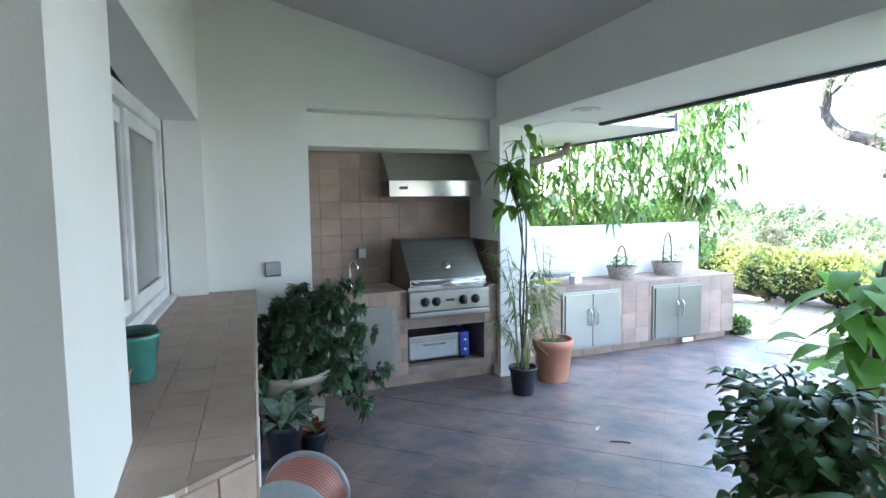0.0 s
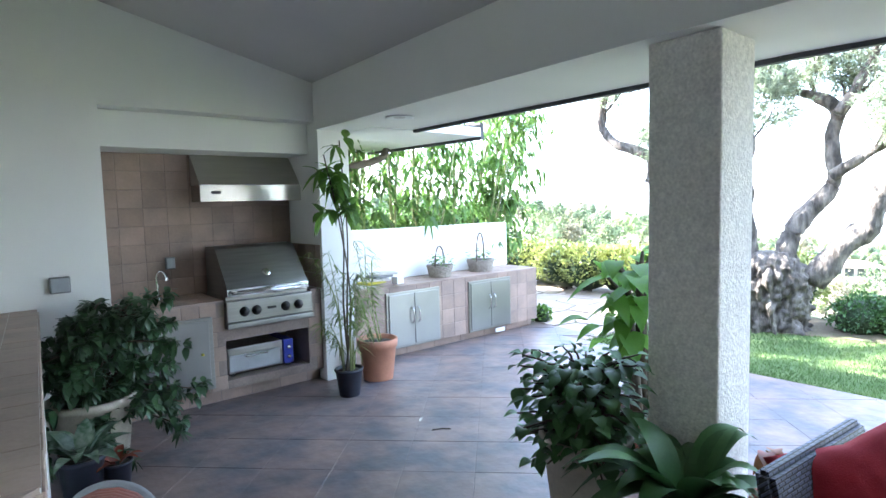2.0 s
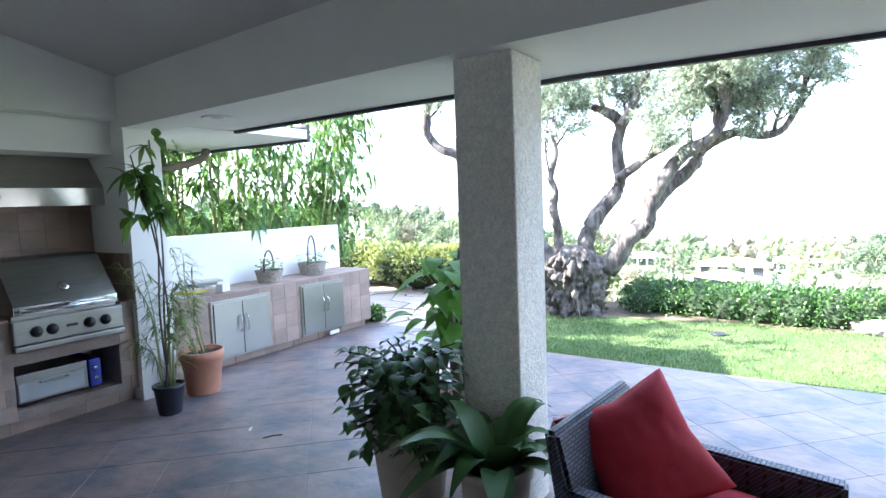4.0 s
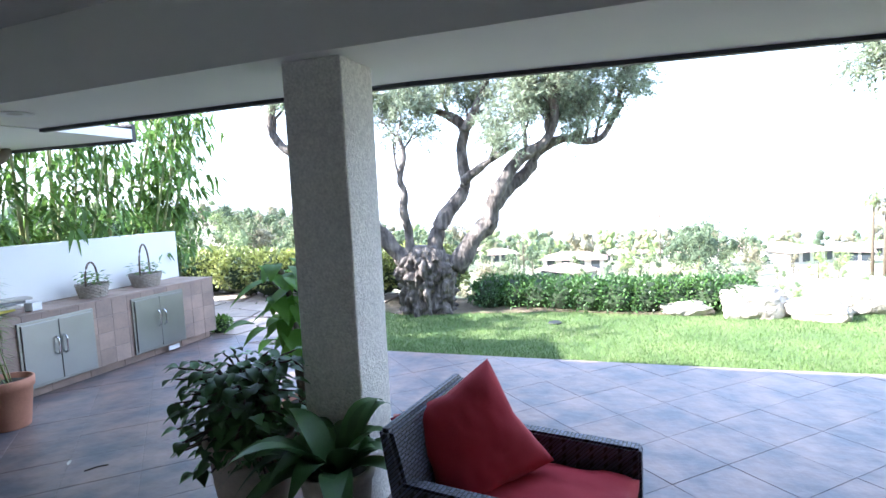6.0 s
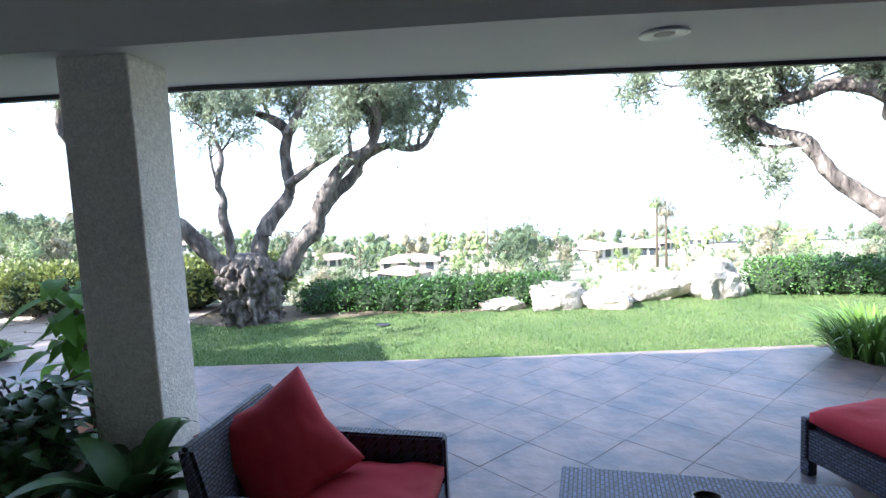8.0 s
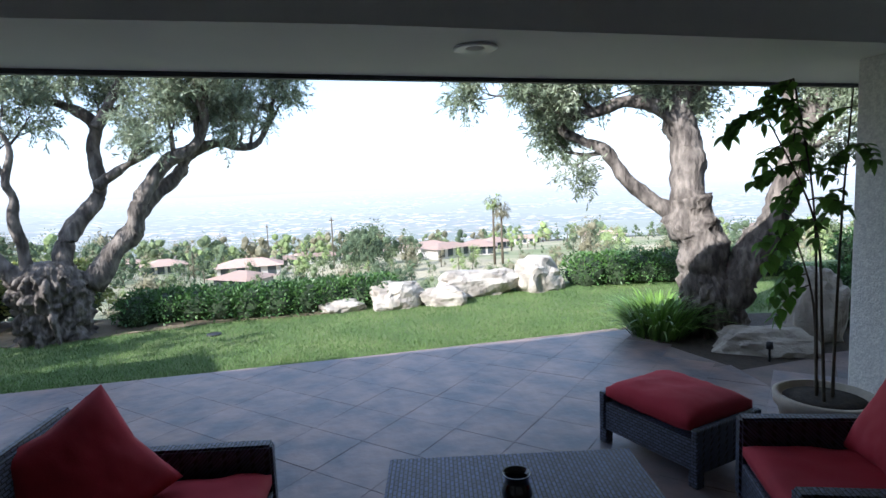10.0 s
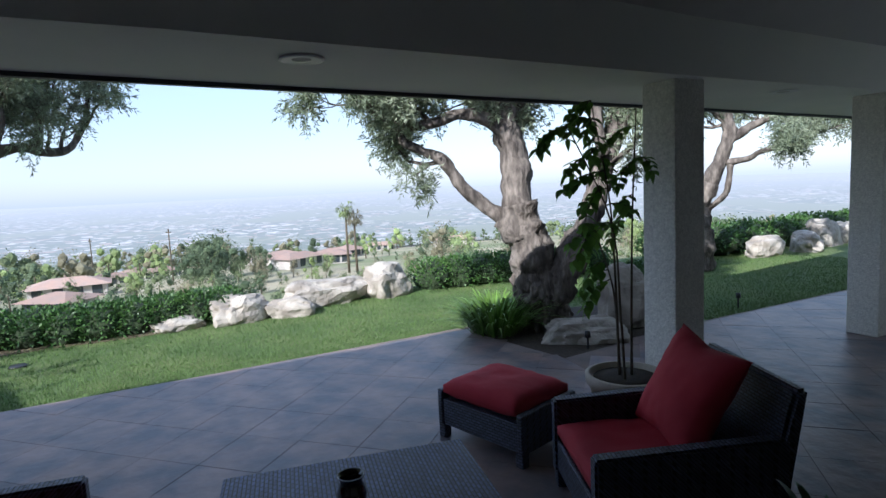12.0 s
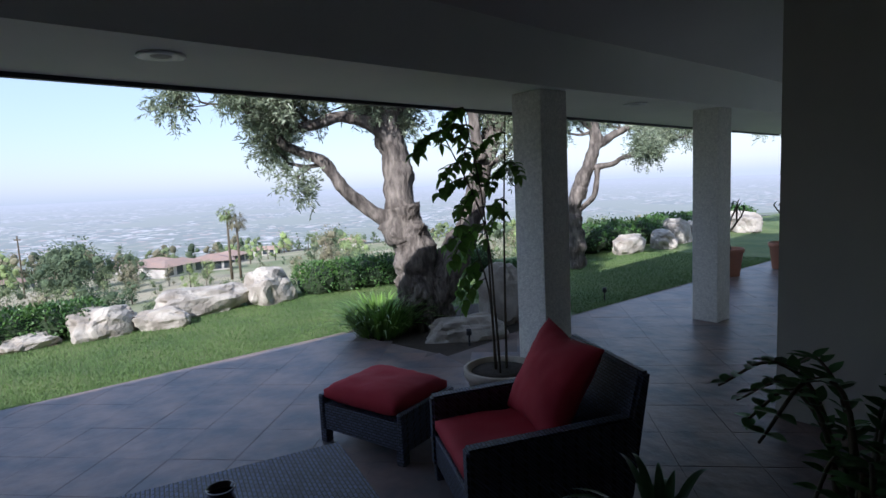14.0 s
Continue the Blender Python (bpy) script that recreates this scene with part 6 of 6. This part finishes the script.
def utility_pole(x, y, h):
    p = thing("utility_pole", "wooden utility pole with a crossarm on the hillside", "pole", pose(x, y, ground_z(x, y), 0, 0, 20), "utility poles")
    part("post", tube([(0, 0, -0.3), (0, 0, h)], [0.12, 0.09], 8), STEM, p)
    part("crossarm", boxed(-0.9, 0.9, -0.06, 0.06, h - 0.6, h - 0.45), STEM, p)


utility_pole(92, -3.5, 8.5)
utility_pole(120, 9, 9)


# ---- tiles ----
def tile_mesh(name, w, h, t, mat, bev=0.003):
    """A flat tile lying in its xy plane, its top at z = t, with worn edges."""
    v = []
    for q, z in ((0.0, 0.0), (0.0, t - bev), (bev, t)):
        v += [(q, q, z), (w - q, q, z), (w - q, h - q, z), (q, h - q, z)]
    f = [(8, 9, 10, 11)]
    for k in (0, 4):
        f += [(k + i, k + (i + 1) % 4, k + 4 + (i + 1) % 4, k + 4 + i) for i in range(4)]
    return from_lists(name, v, f, mat)


def tile_field(parent, origin, u, v, width, height, tw, th, thick, mat, name="tile", gap=0.005, stagger=0.5, skip=None, seed=0):
    """Courses of tiles over a rectangle; skip(u, v, du, dv) leaves one out."""
    rng = random.Random(seed)
    u, v = Vector(u).normalized(), Vector(v).normalized()
    n = u.cross(v)
    meshes = {}
    row = 0
    y = 0.0
    while y < height - 0.02:
        hh = min(th, height - y)
        x = -tw * stagger if row % 2 else 0.0
        while x < width - 0.015:
            a, b = max(0.0, x), min(width, x + tw)
            if b - a > 0.02 and not (skip and skip(a, y, b - a, hh)):
                key = (round(b - a, 3), round(hh, 3))
                if key not in meshes:
                    meshes[key] = tile_mesh(name, b - a - gap, hh - gap, thick, mat)
                ob = new(name, meshes[key])
                o = Vector(origin) + u * (a + gap / 2) + v * (y + gap / 2) + n * rng.uniform(-0.0012, 0.0012)
                ob.matrix_basis = Matrix(((u.x, v.x, n.x, o.x), (u.y, v.y, n.y, o.y), (u.z, v.z, n.z, o.z), (0, 0, 0, 1)))
                ob.parent = parent
            x += tw
        y += th
        row += 1


RECESS = bpy.data.objects["wall_recess"]
tile_field(RECESS, (NX0, NB + 0.03, 1.0), (1, 0, 0), (0, 0, 1), NX1 - NX0, 1.43, 0.218, 0.179, 0.012, TERRA_TILE, seed=1, stagger=0, gap=0.004)
tile_field(bpy.data.objects["pillar_end"], (NX1 - 0.001, NB + 0.03, 1.0), (0, -1, 0), (0, 0, 1), 0.72, 0.47, 0.205, 0.155, 0.01, TERRA_TILE, seed=2)


def bbq_gap(a, y, w, h):
    x0, x1, z0, z1 = NX0 + a, NX0 + a + w, 0.13 + y, 0.13 + y + h
    return any(x1 > q[0] + 0.02 and x0 < q[1] - 0.02 and z1 > q[2] + 0.02 and z0 < q[3] - 0.02 for q in ((1.5, 2.36, 0.21, 0.6), (1.5, 2.39, 0.74, 1.1)))


tile_field(BBQ, (NX0, 4.235, 0.13), (1, 0, 0), (0, 0, 1), NX1 - NX0 - 0.004, 0.855, 0.157, 0.142, 0.012, TERRA_TILE, skip=bbq_gap, seed=3)
tile_field(BBQ, (NX0, 4.22, 0.985), (1, 0, 0), (0, 1, 0), 0.94, 0.68, 0.157, 0.17, 0.014, TERRA_TILE, seed=4, stagger=0)
tile_field(BBQ, (2.4, 4.22, 0.985), (1, 0, 0), (0, 1, 0), 0.115, 0.68, 0.115, 0.17, 0.014, TERRA_TILE, seed=5, stagger=0)
tile_field(BBQ, (NX0, 4.325, 0.002), (1, 0, 0), (0, 0, 1), NX1 - NX0 - 0.004, 0.126, 0.3, 0.126, 0.01, TERRA_TILE, seed=6)


def out_gap(a, y, w, h):
    x0, x1 = CX0 + a, CX0 + a + w
    return any(x0 > q - 0.02 and x1 < r + 0.02 and 0.1 + y + h < 0.83 for q, r in ((3.45, 4.28), (4.79, 5.6)))


tile_field(OUT, (CX0, CY0 + 0.012, 0.1), (1, 0, 0), (0, 0, 1), CX1 - CX0 - 0.012, 0.765, 0.205, 0.191, 0.012, TERRA_TILE, skip=out_gap, seed=7, stagger=0)
tile_field(OUT, (CX1 - 0.012, CY0 + 0.002, 0.1), (0, 1, 0), (0, 0, 1), 0.6, 0.765, 0.2, 0.191, 0.012, TERRA_TILE, seed=8, stagger=0)
tile_field(OUT, (CX0, CY0 - 0.006, CZ - 0.012), (1, 0, 0), (0, 1, 0), CX1 - CX0, CY1 - CY0, 0.3, 0.205, 0.014, TERRA_TILE, seed=9, stagger=0)
tile_field(OUT, (CX0, CY0 + 0.08, 0.002), (1, 0, 0), (0, 0, 1), CX1 - CX0 - 0.06, 0.096, 0.45, 0.096, 0.008, TERRA_TILE, seed=10)

# ledge top: square tiles cut along the angled corner, and the tiled front edge
LEDGE = bpy.data.objects["ledge"]
rng = random.Random(14)
turn = pose(-0.2, 0.62, 0, 0, 0, -math.degrees(math.atan(SLANT)))
for i in range(7):
    for j in range(-2, 21):
        x1, y0 = -0.172 * i, 0.172 * j
        poly = [turn @ Vector((x, y, 0)) for x, y in ((x1 - 0.169, y0), (x1, y0), (x1, y0 + 0.169), (x1 - 0.169, y0 + 0.169))]
        poly = [(q.x, q.y) for q in poly]
        poly = clip(clip(clip(clip(poly, 0.606, -0.795, 0.606 * -0.2 - 0.795 * 0.62), 0, -1, -0.46), 0, 1, BACK), -1, 0, 1.28)
        if len(poly) > 2:
            part("tile", prism(poly, LEDGE_Z - 0.018, LEDGE_Z + rng.uniform(-0.001, 0.001)), LEDGE_TILE, LEDGE)
tile_field(LEDGE, (-0.2, 0.62, LEDGE_Z - 0.16), (SLANT, 1, 0), (0, 0, 1), BACK - 0.62, 0.145, 0.172, 0.145, 0.01, LEDGE_TILE, seed=15)
tile_field(LEDGE, (-0.41, 0.46, LEDGE_Z - 0.16), (0.795, 0.606, 0), (0, 0, 1), 0.264, 0.145, 0.132, 0.145, 0.01, LEDGE_TILE, seed=16)

# diagonal slate floor
FLOOR = bpy.data.objects["floor"]
S = 0.5075
U, V = Vector((math.sqrt(0.5), -math.sqrt(0.5))), Vector((math.sqrt(0.5), math.sqrt(0.5)))
ORIGIN = Vector((2.265, 2.28))
FULL = tile_mesh("tile", S - 0.0028, S - 0.0028, 0.012, SLATE, 0.0015)
rest_v, rest_f = [], []
frng = random.Random(17)
for i in range(-16, 34):
    for j in range(-24, 14):
        o = ORIGIN + U * (S * i) + V * (S * j)
        square = [o, o + V * (S - 0.0028), o + (U + V) * (S - 0.0028), o + U * (S - 0.0028)]
        square = [(p.x, p.y) for p in reversed(square)]
        cx, cy = o.x + S * 0.707, o.y
        if not (-4 < cx < 6.8 and -15.5 < cy < 5.4):
            continue
        cut = clip(square, 1, 0, 6.28 if cy > 3.4 else (LAWN_X if cy > -5.6 else 4.3))
        if cy < 3.6:
            cut = clip(cut, 1, 0, LAWN_X - 0.01 if cy > -5.6 else 4.3)
        if -6.6 < cy < -4.6 and cx > 4.0:
            cut = clip(cut, -0.15, -1.0, 5.7 - 0.15 * 4.15 - 0.02)
        if len(cut) < 3:
            continue
        near = -0.6 < cx < 5.95 and -6.4 < cy < 4.3
        whole = len(cut) == 4 and all(math.hypot(a[0] - b[0], a[1] - b[1]) < 1e-6 for a, b in zip(cut, square))
        lift = frng.uniform(-0.0012, 0.0012)
        if near and whole:
            ob = new("tile", FULL)
            ob.matrix_basis = Matrix(((U.x, V.x, 0, o.x), (U.y, V.y, 0, o.y), (0, 0, 1, -0.012 + lift), (0, 0, 0, 1)))
            ob.parent = FLOOR
        elif near:
            part("tile", prism(cut, -0.02, lift), SLATE, FLOOR)
        else:
            n = len(rest_v)
            k = len(cut)
            rest_v += [(x, y, lift) for x, y in cut] + [(x, y, -0.02) for x, y in cut]
            rest_f.append(tuple(n + q for q in range(k)))
            rest_f += [(n + q, n + k + q, n + k + (q + 1) % k, n + (q + 1) % k) for q in range(k)]
ob = new("tiles", from_lists("tiles", rest_v, rest_f, SLATE))
ob.parent = FLOOR
tagged(ob, kind="stuff")
